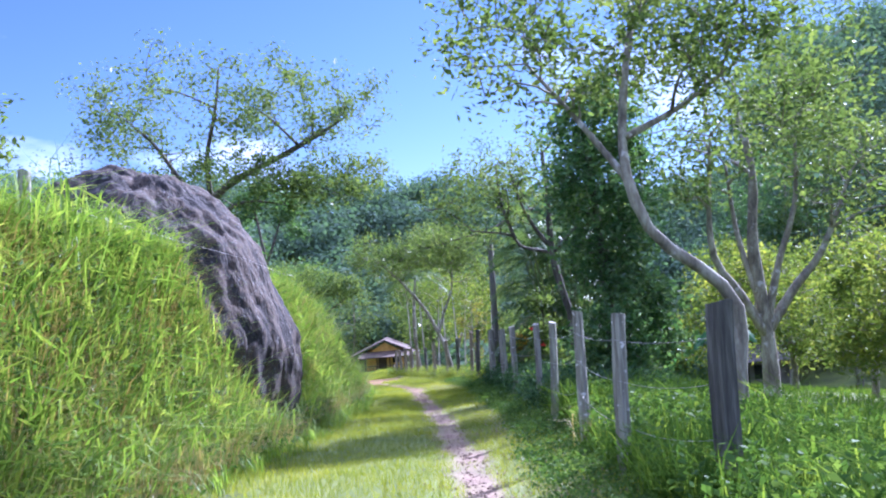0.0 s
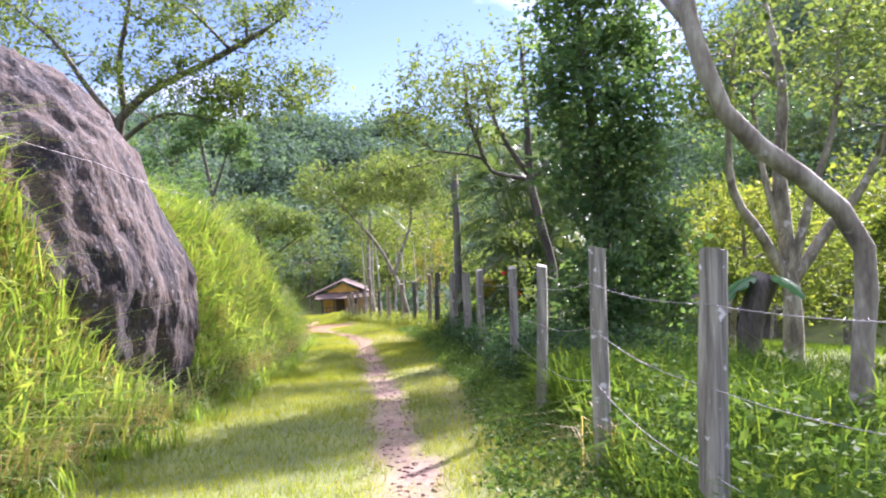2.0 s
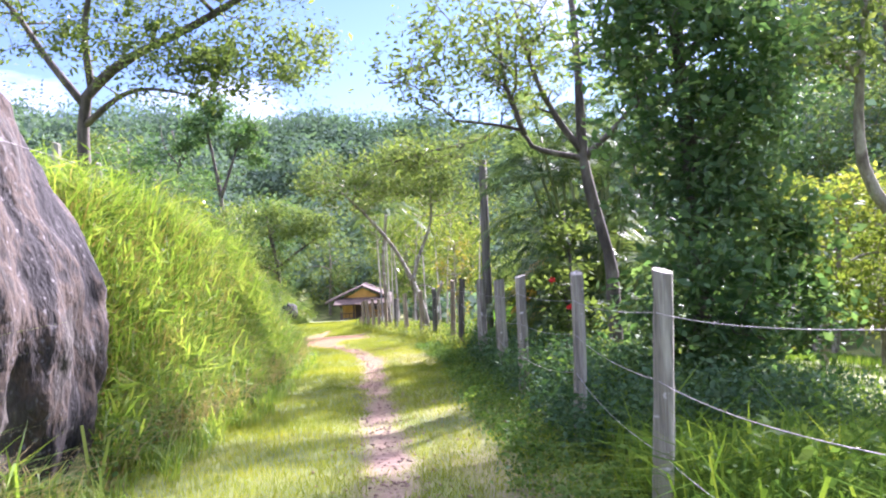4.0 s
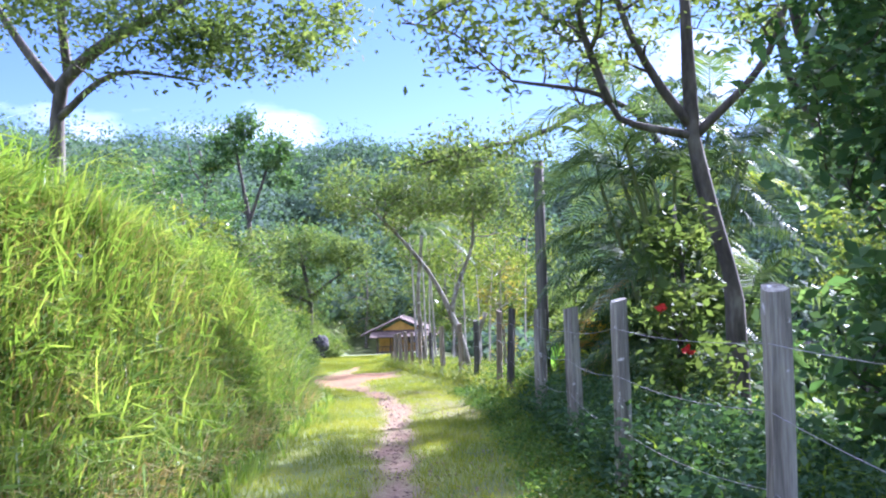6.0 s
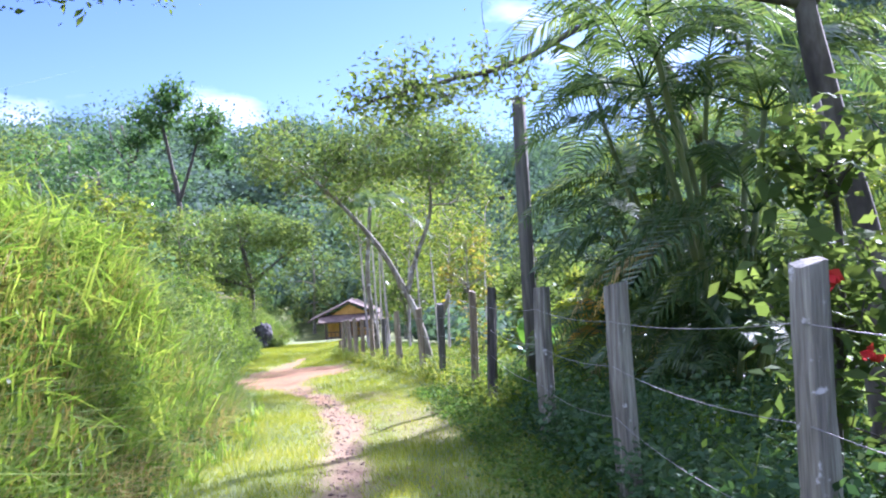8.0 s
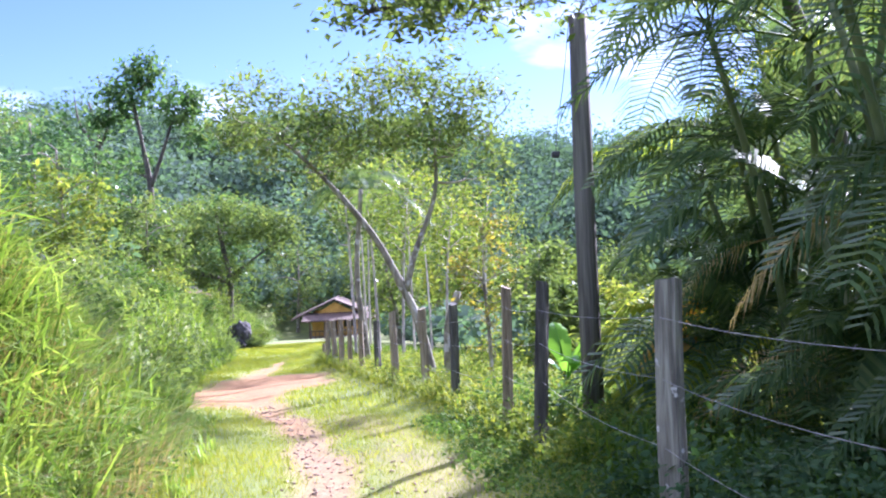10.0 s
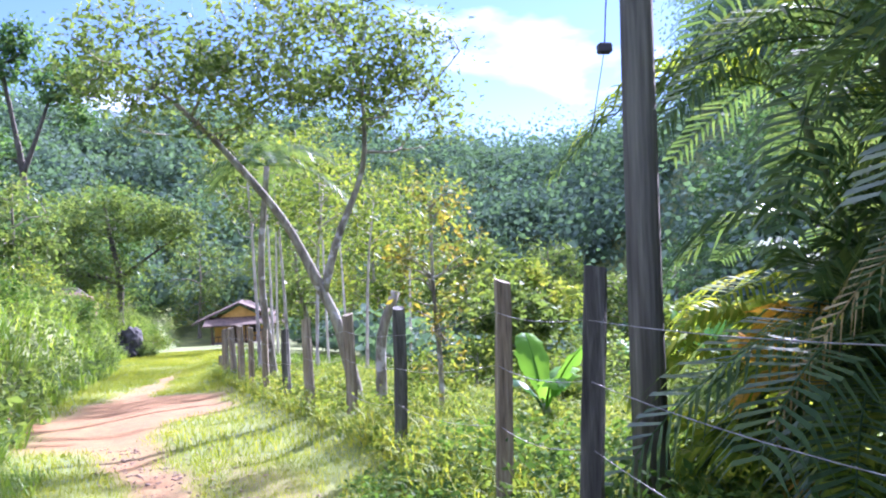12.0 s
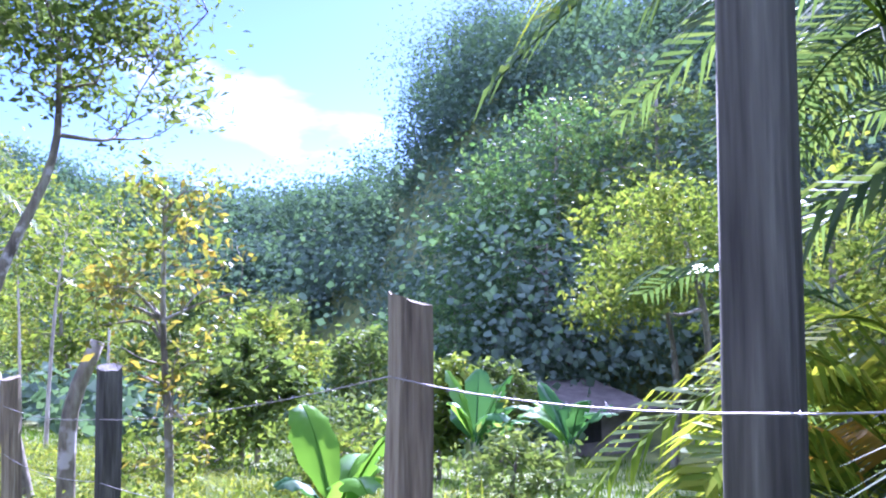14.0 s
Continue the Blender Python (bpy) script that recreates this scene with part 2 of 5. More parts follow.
# ---- mesh tools ----
class Bag:
    """Collects points and faces of one mesh."""
    def __init__(self):
        self.v, self.f, self.n = [], {3: [], 4: []}, 0

    def add(self, v, f):
        v, f = np.asarray(v, float).reshape(-1, 3), np.asarray(f, int)
        self.v.append(v)
        self.f[f.shape[1]].append(f + self.n)
        self.n += len(v)

    def tube(self, pts, radii, sides=6):
        p = np.asarray(pts, float)
        t = np.gradient(p, axis=0)
        t /= np.linalg.norm(t, axis=1)[:, None] + 1e-9
        ref = np.array((0.31, 0.95, 0.05)) if abs(t[0][2]) > 0.5 else np.array((0.05, 0.1, 0.99))
        a = np.cross(t, ref)
        a /= np.linalg.norm(a, axis=1)[:, None] + 1e-9
        b = np.cross(t, a)
        ang = np.arange(sides) * 2 * math.pi / sides
        r = np.asarray(radii, float)[:, None, None]
        ring = p[:, None] + r * (np.cos(ang)[None, :, None] * a[:, None] + np.sin(ang)[None, :, None] * b[:, None])
        k, s = len(p), sides
        i, j = np.meshgrid(np.arange(k - 1), np.arange(s), indexing="ij")
        f = np.stack([i * s + j, i * s + (j + 1) % s, (i + 1) * s + (j + 1) % s, (i + 1) * s + j], -1).reshape(-1, 4)
        self.add(np.concatenate([ring.reshape(-1, 3), p[:1], p[-1:]]), f)
        base = self.n - 2
        start = self.n - 2 - k * s
        caps = [(start + (q + 1) % s, start + q, base) for q in range(s)] + [(start + (k - 1) * s + q, start + (k - 1) * s + (q + 1) % s, base + 1) for q in range(s)]
        self.f[3].append(np.array(caps))

    def leaves(self, at, size, rng, long=2.2, up=0.5, fold=0.15, vary=0.35, hang=0.0, face=None):
        """Folded pointed leaves at the points given."""
        at = np.asarray(at, float)
        n = len(at)
        d = rng.normal(size=(n, 3))
        d[:, 2] = d[:, 2] * 0.6 - hang
        d /= np.linalg.norm(d, axis=1)[:, None]
        nor = rng.normal(size=(n, 3))
        nor[:, 2] = np.abs(nor[:, 2]) + up
        if face is not None:
            nor = face * 2 + 0.45 * nor
        s = np.cross(d, nor)
        s /= np.linalg.norm(s, axis=1)[:, None] + 1e-9
        nn = np.cross(s, d)
        L = (size * (1 + vary * rng.normal(size=n)).clip(0.4, 1.9))[:, None]
        w = L / long / 2
        v = np.stack([at - d * L * 0.5, at + s * w - d * L * 0.05 + nn * w * fold * 2, at + d * L * 0.5, at - s * w - d * L * 0.05 + nn * w * fold * 2], 1)
        self.add(v.reshape(-1, 3), np.arange(n * 4).reshape(n, 4))

    def blades(self, at, height, width, rng, lean=0.35, bend=0.5, wind=(0, 0), steps=2, way=None):
        """Grass blades that rise, bend over and taper."""
        at = np.asarray(at, float)
        n = len(at)
        th = rng.uniform(0, 2 * math.pi, n) if way is None else way + rng.normal(0, 0.8, n)
        out = np.stack([np.cos(th), np.sin(th), np.zeros(n)], 1)
        out[:, 0] += wind[0]
        out[:, 1] += wind[1]
        side = np.stack([-np.sin(th + rng.normal(0, 0.9, n)), np.cos(th + rng.normal(0, 0.9, n)), np.zeros(n)], 1)
        h = (np.asarray(height) * (1 + 0.3 * rng.normal(size=n)).clip(0.3, 1.8))[:, None]
        w = (np.asarray(width) * rng.uniform(0.6, 1.3, n))[:, None] / 2
        l = (np.abs(rng.normal(lean, 0.25, n)))[:, None]
        bd = (np.abs(rng.normal(bend, 0.3, n)))[:, None]
        up = np.array((0, 0, 1.0))
        if steps == 1:
            tip = at + up * h + out * h * l
            v = np.stack([at - side * w, at + side * w, tip], 1)
            self.add(v.reshape(-1, 3), np.arange(n * 3).reshape(n, 3))
            return
        mid = at + up * h * 0.6 + out * h * l * 0.5
        tip = at + up * h * (1.0 - 0.35 * bd) + out * h * (l + 0.55 * bd)
        v = np.stack([at - side * w, at + side * w, mid + side * w * 0.8, mid - side * w * 0.8, tip], 1).reshape(-1, 3)
        o = self.n
        self.add(v, np.arange(n)[:, None] * 5 + np.array((0, 1, 2, 3)))
        self.f[3].append(np.arange(n)[:, None] * 5 + np.array((3, 2, 4)) + o)

    def mesh(self, name, mat, smooth=False):
        me = bpy.data.meshes.new(name)
        v = np.concatenate(self.v)
        parts = [(k, np.concatenate(self.f[k])) for k in (3, 4) if self.f[k]]
        me.vertices.add(len(v))
        me.vertices.foreach_set("co", v.astype(np.float32).ravel())
        loops = np.concatenate([f.ravel() for _, f in parts])
        starts, o = [], 0
        for k, f in parts:
            starts.append(o + np.arange(len(f)) * k)
            o += f.size
        starts = np.concatenate(starts)
        me.loops.add(len(loops))
        me.loops.foreach_set("vertex_index", loops.astype(np.int32))
        me.polygons.add(len(starts))
        me.polygons.foreach_set("loop_start", starts.astype(np.int32))
        if smooth:
            me.polygons.foreach_set("use_smooth", np.ones(len(starts), bool))
        me.update(calc_edges=True)
        me.materials.append(mat)
        return me


def piece(name, bag, mat, parent=None, label="", smooth=False):
    """One mesh object from a Bag, under parent if there is one."""
    ob = new(name, bag.mesh(name, mat, smooth))
    if parent:
        ob.parent = parent
        ob.matrix_parent_inverse = parent.matrix_basis.inverted()
    return tagged(ob, label)


def part(name, bm, mat, parent, label=""):
    """One mesh object from a bmesh, in world metres, under parent."""
    me = bpy.data.meshes.new(name)
    bm.to_mesh(me)
    bm.free()
    me.materials.append(mat)
    ob = new(name, me)
    if parent:
        ob.parent = parent
        ob.matrix_parent_inverse = parent.matrix_basis.inverted()
    return tagged(ob, label)


def thing(name, at, label, category, group=""):
    ob = new(name)
    ob.empty_display_size = 0.2
    ob.matrix_basis = Matrix.Translation(at)
    return tagged(ob, label, category, group)


def box_bm(x0, x1, y0, y1, z0, z1, bevel=0.0):
    bm = bmesh.new()
    bmesh.ops.create_cube(bm, size=1, matrix=Matrix.LocRotScale(((x0 + x1) / 2, (y0 + y1) / 2, (z0 + z1) / 2), None, (x1 - x0, y1 - y0, z1 - z0)))
    if bevel:
        bmesh.ops.bevel(bm, geom=bm.edges[:], offset=bevel, segments=1, affect="EDGES")
    return bm


def smooth_path(ctrl, n=14):
    """A smooth curve through the control points."""
    c = np.asarray(ctrl, float)
    d = np.concatenate([[0], np.cumsum(np.linalg.norm(np.diff(c, axis=0), axis=1))])
    c = np.concatenate([2 * c[:1] - c[1:2], c, 2 * c[-1:] - c[-2:-1]])
    out = []
    for s in np.linspace(0, d[-1], n):
        i = min(int(np.searchsorted(d, s, side="right")) - 1, len(d) - 2)
        u = (s - d[i]) / (d[i + 1] - d[i] + 1e-9)
        p0, p1, p2, p3 = c[i], c[i + 1], c[i + 2], c[i + 3]
        out.append(0.5 * (2 * p1 + (p2 - p0) * u + (2 * p0 - 5 * p1 + 4 * p2 - p3) * u ** 2 + (3 * p1 - p0 - 3 * p2 + p3) * u ** 3))
    return np.array(out)


# ---- the lie of the land ----
def step(a, b, v):
    u = np.clip((v - a) / (b - a), 0, 1)
    return u * u * (3 - 2 * u)


def road_z(y):
    y = np.asarray(y, float)
    return -0.0725 * np.clip(y, -40, 30) - 0.085 * np.clip(y - 30, 0, 30) - 0.1 * np.clip(y - 60, 0, 45)


def foot_x(y):
    """Foot of the bank on the uphill side."""
    return np.interp(y, [-30, 8, 12, 20, 26, 32, 37, 42, 52, 62, 110], [-3.2, -3.2, -2.95, -2.7, -2.9, -4.0, -5.1, -6.0, -7.3, -9.5, -14.0])


def track_x(y):
    """Middle of the trodden path."""
    return np.interp(y, [-20, 4, 8, 12, 16, 24, 27, 31, 34, 37, 41, 46, 60, 95], [0.5, 0.35, 0.13, -0.05, -0.3, -0.98, -1.2, -2.05, -3.1, -4.2, -4.5, -4.6, -5.6, -8.0])


def fence_x(y):
    return np.interp(y, [-10, 7, 15.6, 18.3, 21, 23.8, 26.8, 28.1, 30.7, 33.1, 37, 44, 60], [1.2, 1.31, 1.53, 1.3, 1.25, 1.12, 0.87, 0.68, 0.24, -0.15, -1.2, -2.85, -5.0])


def bank_h(y):
    return np.interp(y, [-20, 0, 10, 16, 24, 26.5, 28.5, 30.5, 36, 44, 60], [2.6, 2.6, 2.65, 2.55, 2.35, 2.1, 1.5, 1.0, 1.6, 2.0, 2.0])


RIDGE_AZ = [-180, -60, -40, -22, -14, -8, 0, 6, 12.5, 18, 23, 26, 30, 35, 42, 60, 180]
RIDGE_EL = [5, 9.5, 10, 9.0, 8.4, 8.8, 8.2, 7.0, 6.2, 6.4, 7.0, 12.0, 16.5, 18.0, 19.0, 17, 5]


def wobble(x, y, scale, seed=0.0):
    """A cheap smooth unevenness between about -1 and 1."""
    a, b = x / scale + seed, y / scale - 1.7 * seed
    return (np.sin(1.9 * a + 1.3 * b) + np.sin(-1.1 * a + 2.3 * b + 1.7) + np.sin(3.1 * a - 0.7 * b + 0.4) * 0.6 + np.sin(2.2 * a + 4.1 * b) * 0.4) / 3.0


def land(x, y):
    x, y = np.asarray(x, float), np.asarray(y, float)
    z = road_z(y)
    d = foot_x(y) - x
    z = z + bank_h(y) * step(0.0, 1.25, d) + 0.16 * np.clip(d - 1.2, 0, 40) * step(0.5, 3, d)
    e = x - fence_x(y)
    z = z + 0.14 * step(-0.9, 0.1, e) - 0.12 * np.clip(e - 0.8, 0, 26)
    across = np.clip((x - track_x(y)) / 0.5, -3, 3)
    near = np.exp(-((y - 20) / 45) ** 2)
    z = z - 0.05 * np.exp(-across ** 2) * near + 0.03 * wobble(x, y, 1.3) + 0.012 * wobble(x, y, 0.35, 2.0)
    r, a = np.hypot(x, y - 24), np.degrees(np.arctan2(x, y - 24))
    top = np.tan(np.radians(np.interp(a, RIDGE_AZ, RIDGE_EL))) * 135
    reach = np.interp(a, RIDGE_AZ, [60, 60, 60, 75, 80, 80, 80, 80, 75, 70, 52, 38, 32, 30, 28, 28, 60])
    far = np.interp(a, RIDGE_AZ, [140, 140, 140, 140, 150, 150, 150, 150, 145, 135, 120, 105, 95, 90, 85, 85, 140])
    u = step(reach, far, r)
    hill = top * (far / 135) * (1 + 0.05 * wobble(x, y, 16, 1.0)) - 6
    z = np.clip(z, -9.4, 9.0)
    return z * (1 - u) + hill * u


def lz(x, y):
    return float(land(x, y))


def spread_axis(lo, hi, near, fine, grow):
    out, s = list(np.arange(near[0], near[1] + fine / 2, fine)), fine
    v = out[-1]
    while v < hi:
        s *= grow
        v += s
        out.append(v)
    s, v = fine, out[0]
    while v > lo:
        s *= grow
        v -= s
        out.insert(0, v)
    return np.array(out)


xs, ys = spread_axis(-900, 900, (-8, 6), 0.2, 1.08), spread_axis(-300, 900, (-2, 48), 0.3, 1.07)
gx, gy = np.meshgrid(xs, ys, indexing="ij")
gz = land(gx, gy)
sheet = Bag()
ni, nj = gx.shape
ii, jj = np.meshgrid(np.arange(ni - 1), np.arange(nj - 1), indexing="ij")
sheet.add(np.stack([gx, gy, gz], -1), np.stack([ii * nj + jj, (ii + 1) * nj + jj, (ii + 1) * nj + jj + 1, ii * nj + jj + 1], -1).reshape(-1, 4))


def bare(x, y):
    """How bare the soil is: the trodden path, its stony sides and the red scrape at the bend."""
    d = np.abs(x - track_x(y) + 0.10 * wobble(x, y, 0.8, 3.0) + 0.07 * wobble(x, y, 0.22, 1.0))
    w = np.interp(y, [0, 8, 20, 30, 38, 44, 50], [0.22, 0.23, 0.23, 0.3, 0.6, 0.35, 0.02])
    m = (1 - step(w * 0.35, w * 1.5, d)) * (0.86 + 0.3 * wobble(x, y, 0.5, 6.0))
    q = np.exp(-(((x + 3.7) / 1.9) ** 2 + ((y - 38.0) / 5.0) ** 2) * 1.2) * 1.4 + 0.3 * wobble(x, y, 1.1, 5.0)
    m = np.maximum(m, step(0.45, 0.95, q) * (np.abs(y - 38.5) < 8))
    s = (1 - step(0.2, 0.55, np.abs(x - track_x(y) - 0.95 + 0.2 * wobble(x, y, 1.5, 1.0)))) * 0.36 * step(-0.1, 0.5, wobble(x, y, 2.3, 4.0) + 0.1)
    return np.maximum(m, s * (y < 40))


GROUND, gn, gl = material("grassy_soil")
gp = gn["Principled BSDF"]
gp.inputs["Roughness"].default_value = 0.95
g_at = gn.new("ShaderNodeAttribute")
g_at.attribute_name = "bare"
g_tex, g_a, g_b, g_c = gn.new("ShaderNodeTexCoord"), gn.new("ShaderNodeTexNoise"), gn.new("ShaderNodeTexNoise"), gn.new("ShaderNodeTexNoise")
for node, s in ((g_a, 0.9), (g_b, 26.0), (g_c, 5.0)):
    node.inputs["Scale"].default_value, node.inputs["Detail"].default_value = s, 7
    gl.new(g_tex.outputs["Object"], node.inputs["Vector"])
g_green = ramp_node(gn, [(0.3, (0.05, 0.07, 0.018)), (0.5, (0.1, 0.13, 0.025)), (0.7, (0.14, 0.16, 0.03))])
gl.new(g_a.outputs["Fac"], g_green.inputs["Fac"])
g_grit = gn.new("ShaderNodeMath")
g_grit.operation = "MULTIPLY_ADD"
g_grit.inputs[1].default_value = 0.55
gl.new(g_b.outputs["Fac"], g_grit.inputs[0])
g_half = gn.new("ShaderNodeMath")
g_half.operation = "MULTIPLY"
g_half.inputs[1].default_value = 0.45
gl.new(g_c.outputs["Fac"], g_half.inputs[0])
gl.new(g_half.outputs[0], g_grit.inputs[2])
g_dirt = ramp_node(gn, [(0.3, (0.085, 0.052, 0.034)), (0.5, (0.17, 0.108, 0.07)), (0.7, (0.28, 0.2, 0.14))])
g_red = ramp_node(gn, [(0.3, (0.09, 0.042, 0.01)), (0.5, (0.17, 0.084, 0.019)), (0.7, (0.24, 0.135, 0.04))])
gl.new(g_grit.outputs[0], g_dirt.inputs["Fac"])
gl.new(g_grit.outputs[0], g_red.inputs["Fac"])
g_sep, g_far = gn.new("ShaderNodeSeparateXYZ"), gn.new("ShaderNodeMapRange")
gl.new(g_tex.outputs["Object"], g_sep.inputs[0])
gl.new(g_sep.outputs["Y"], g_far.inputs["Value"])
g_far.inputs["From Min"].default_value, g_far.inputs["From Max"].default_value = 18, 32
g_soil, g_mix = gn.new("ShaderNodeMix"), gn.new("ShaderNodeMix")
g_soil.data_type = g_mix.data_type = "RGBA"
gl.new(g_far.outputs["Result"], g_soil.inputs["Factor"])
gl.new(g_dirt.outputs["Color"], g_soil.inputs["A"])
gl.new(g_red.outputs["Color"], g_soil.inputs["B"])
gl.new(g_at.outputs["Fac"], g_mix.inputs["Factor"])
gl.new(g_green.outputs["Color"], g_mix.inputs["A"])
gl.new(g_soil.outputs["Result"], g_mix.inputs["B"])
gl.new(g_mix.outputs["Result"], gp.inputs["Base Color"])
g_bump = gn.new("ShaderNodeBump")
g_bump.inputs["Strength"].default_value, g_bump.inputs["Distance"].default_value = 0.8, 0.03
gl.new(g_grit.outputs[0], g_bump.inputs["Height"])
gl.new(g_bump.outputs[0], gp.inputs["Normal"])

ground = tagged(piece("ground", sheet, GROUND, smooth=True), "grassy sloping ground with a trodden red dirt path", "ground", kind="structure")
attr = ground.data.attributes.new("bare", "FLOAT", "POINT")
attr.data.foreach_set("value", bare(gx, gy).astype(np.float32).ravel())


# ---- rock ----
def boulder(name, centre, radii, mat, label, seed, rough=0.12, cuts=5, flutes=0.0, slant=0.0):
    bm = bmesh.new()
    bmesh.ops.create_icosphere(bm, subdivisions=cuts, radius=1)
    for v in bm.verts:
        d = v.co.normalized()
        q = d * 1.7 + Vector((seed, 2 * seed, 0))
        k = 1 + rough * noise.noise(q) + rough * 0.5 * noise.noise(q * 2.7)
        q2 = Vector((d.x * 5.5, d.y * 5.5, d.z * 2.2 + seed))
        k += flutes * (noise.noise(q2) + 0.6 * noise.noise(q2 * 2.3) + 0.3 * noise.noise(q2 * 5.1))
        w = 1.0
        if slant:
            turn = math.atan2(d.y, d.x)
            rib = Vector((math.cos(turn) * 5.0 + d.z * 1.5, math.sin(turn) * 5.0, d.z * 1.1 + seed))
            k -= slant * 0.012 * (1 - d.z * d.z) * (1 - abs(noise.noise(rib)) * 3.2) * (1 if d.z > -0.6 else 0.5)
            k += 0.022 * noise.noise(Vector((d.x * 9, d.y * 9, d.z * 4))) + 0.013 * noise.noise(Vector((d.x * 21, d.y * 21, d.z * 11))) + 0.006 * noise.noise(d * 34)
            u = max(d.z, 0.0)
            side = min(max((d.x + 0.35) / 0.7, 0), 1)
            w = 1 + slant * side * 0.3 * ((1 - u ** 1.35) / max(math.sqrt(1 - u * u), 0.05) - 1)
        v.co = Vector((d.x * radii[0] * k * w, d.y * radii[1] * k * w, d.z * radii[2] * k))
    for f in bm.faces:
        f.smooth = True
    me = bpy.data.meshes.new(name)
    bm.to_mesh(me)
    bm.free()
    me.materials.append(mat)
    ob = new(name, me)
    ob.location = centre
    return tagged(ob, label, "rock")


boulder("boulder", (-5.45, 14.9, 0.55), (2.75, 2.6, 3.15), ROCK, "huge rounded rock with rust-brown and grey vertical streaks in the bank", 3.0, 0.07, 7, 0.015, 1.0)
boulder("boulder", (-9.9, 67.0, lz(-9.9, 67) + 0.35), (0.8, 0.8, 1.1), ROCK_DARK, "dark rounded rock beside the track near the house", 7.0, 0.3, 5)
boulder("boulder", (-12.6, 66.0, lz(-12.6, 66) + 0.3), (1.4, 1.0, 1.1), ROCK, "brown rock sticking out of the far bank", 11.0, 0.18, 4)


boulder("earth_bank", (-10.6, 58.6, lz(-10.6, 58.6) + 0.1), (1.3, 1.0, 0.8), SOIL, "bare red-brown earth face in the grassy slope", 17.0, 0.2, 5)


# ---- fence ----
rng = np.random.default_rng(5)


def fence_post(x, y, top, mat, label, width=0.125, lean=(0.0, 0.0), seed=0, group="posts of the wire fence"):
    """A hewn square post with an uneven top, split edges and a slight twist."""
    g = np.random.default_rng(seed)
    base = lz(x - lean[0], y - lean[1]) - 0.12
    bm = bmesh.new()
    rings, h = [], top - base
    w0, w1 = width * g.uniform(0.95, 1.08), width * g.uniform(0.9, 1.0)
    for k in range(13):
        u = k / 12
        w = (w0 * (1 - u) + w1 * u) / 2
        cx, cy = x - lean[0] * (1 - u) + 0.006 * math.sin(5 * u + seed), y - lean[1] * (1 - u)
        ring = []
        for q in range(12):
            t = 2 * math.pi * (q + 0.5) / 12 + 0.15 * u + 0.3 * seed
            rr = w / max(abs(math.cos(t - 0.3 * seed)), abs(math.sin(t - 0.3 * seed))) * (0.94 + 0.05 * math.sin(3 * t + seed)) + g.normal(0, 0.0022)
            rr = min(rr, w * 1.22)
            z = base + h * u + (g.normal(0, 0.004) + 0.016 * math.cos(t + seed) if k == 12 else 0)
            ring.append(bm.verts.new((cx + rr * math.cos(t), cy + rr * math.sin(t), z)))
        rings.append(ring)
    for a, b in zip(rings, rings[1:]):
        for q in range(12):
            bm.faces.new((a[q], a[(q + 1) % 12], b[(q + 1) % 12], b[q]))
    bm.faces.new(rings[-1])
    me = bpy.data.meshes.new("fence_post")
    bm.to_mesh(me)
    bm.free()
    me.materials.append(mat)
    ob = new("fence_post", me)
    return tagged(ob, label, "post", group)


GREY_L, DARK_L, BROWN_L = "weathered grey square wooden post standing in grass", "dark square wooden fence post standing in grass", "brown split wooden fence post standing in grass"
POSTS = [(1.7, 5.66, 1.14, POST_DARK, DARK_L, 0.15, -0.03), (1.41, 7.58, 1.005, POST_WOOD, GREY_L, 0.115, -0.04), (1.38, 9.70, 0.955, POST_WOOD, "weathered grey post with white lichen standing in grass", 0.115, 0.0),
         (1.42, 12.35, 0.695, POST_WOOD, GREY_L, 0.11, -0.05), (1.53, 15.6, 0.495, POST_WOOD, GREY_L, 0.115, -0.03), (1.30, 18.27, 0.32, POST_WOOD, GREY_L, 0.12, -0.03),
         (1.25, 21.05, 0.105, POST_WOOD, GREY_L, 0.14, 0.0), (1.12, 23.76, -0.07, POST_WOOD, GREY_L, 0.15, -0.02), (0.87, 26.75, -0.215, POST_DARK, DARK_L, 0.125, -0.08),
         (0.685, 28.1, -0.33, POST_BROWN, BROWN_L, 0.12, -0.03), (0.245, 30.7, -0.685, POST_DARK, DARK_L, 0.12, -0.03), (-0.15, 33.13, -0.93, POST_BROWN, BROWN_L, 0.12, 0.0),
         (-0.69, 35.2, -1.13, POST_BROWN, BROWN_L, 0.12, 0.0), (-1.06, 36.6, -1.42, POST_DARK, DARK_L, 0.12, 0.0), (-1.47, 38.0, -1.52, POST_BROWN, BROWN_L, 0.12, 0.0), (-1.83, 39.5, -1.62, POST_BROWN, BROWN_L, 0.12, 0.0),
         (-2.14, 40.8, -1.7, POST_BROWN, BROWN_L, 0.13, 0.0), (-2.5, 42.6, -1.9, POST_BROWN, BROWN_L, 0.13, 0.03), (-2.72, 43.4, -2.0, POST_BROWN, BROWN_L, 0.13, -0.03), (-2.95, 44.4, -2.75, POST_BROWN, "short brown fence post at the end of the row", 0.12, 0.0)]
for k, (x, y, top, mat, lab, w, lean) in enumerate(POSTS):
    fence_post(x, y, top, mat, lab, w, (-lean, 0.0), k + 1)


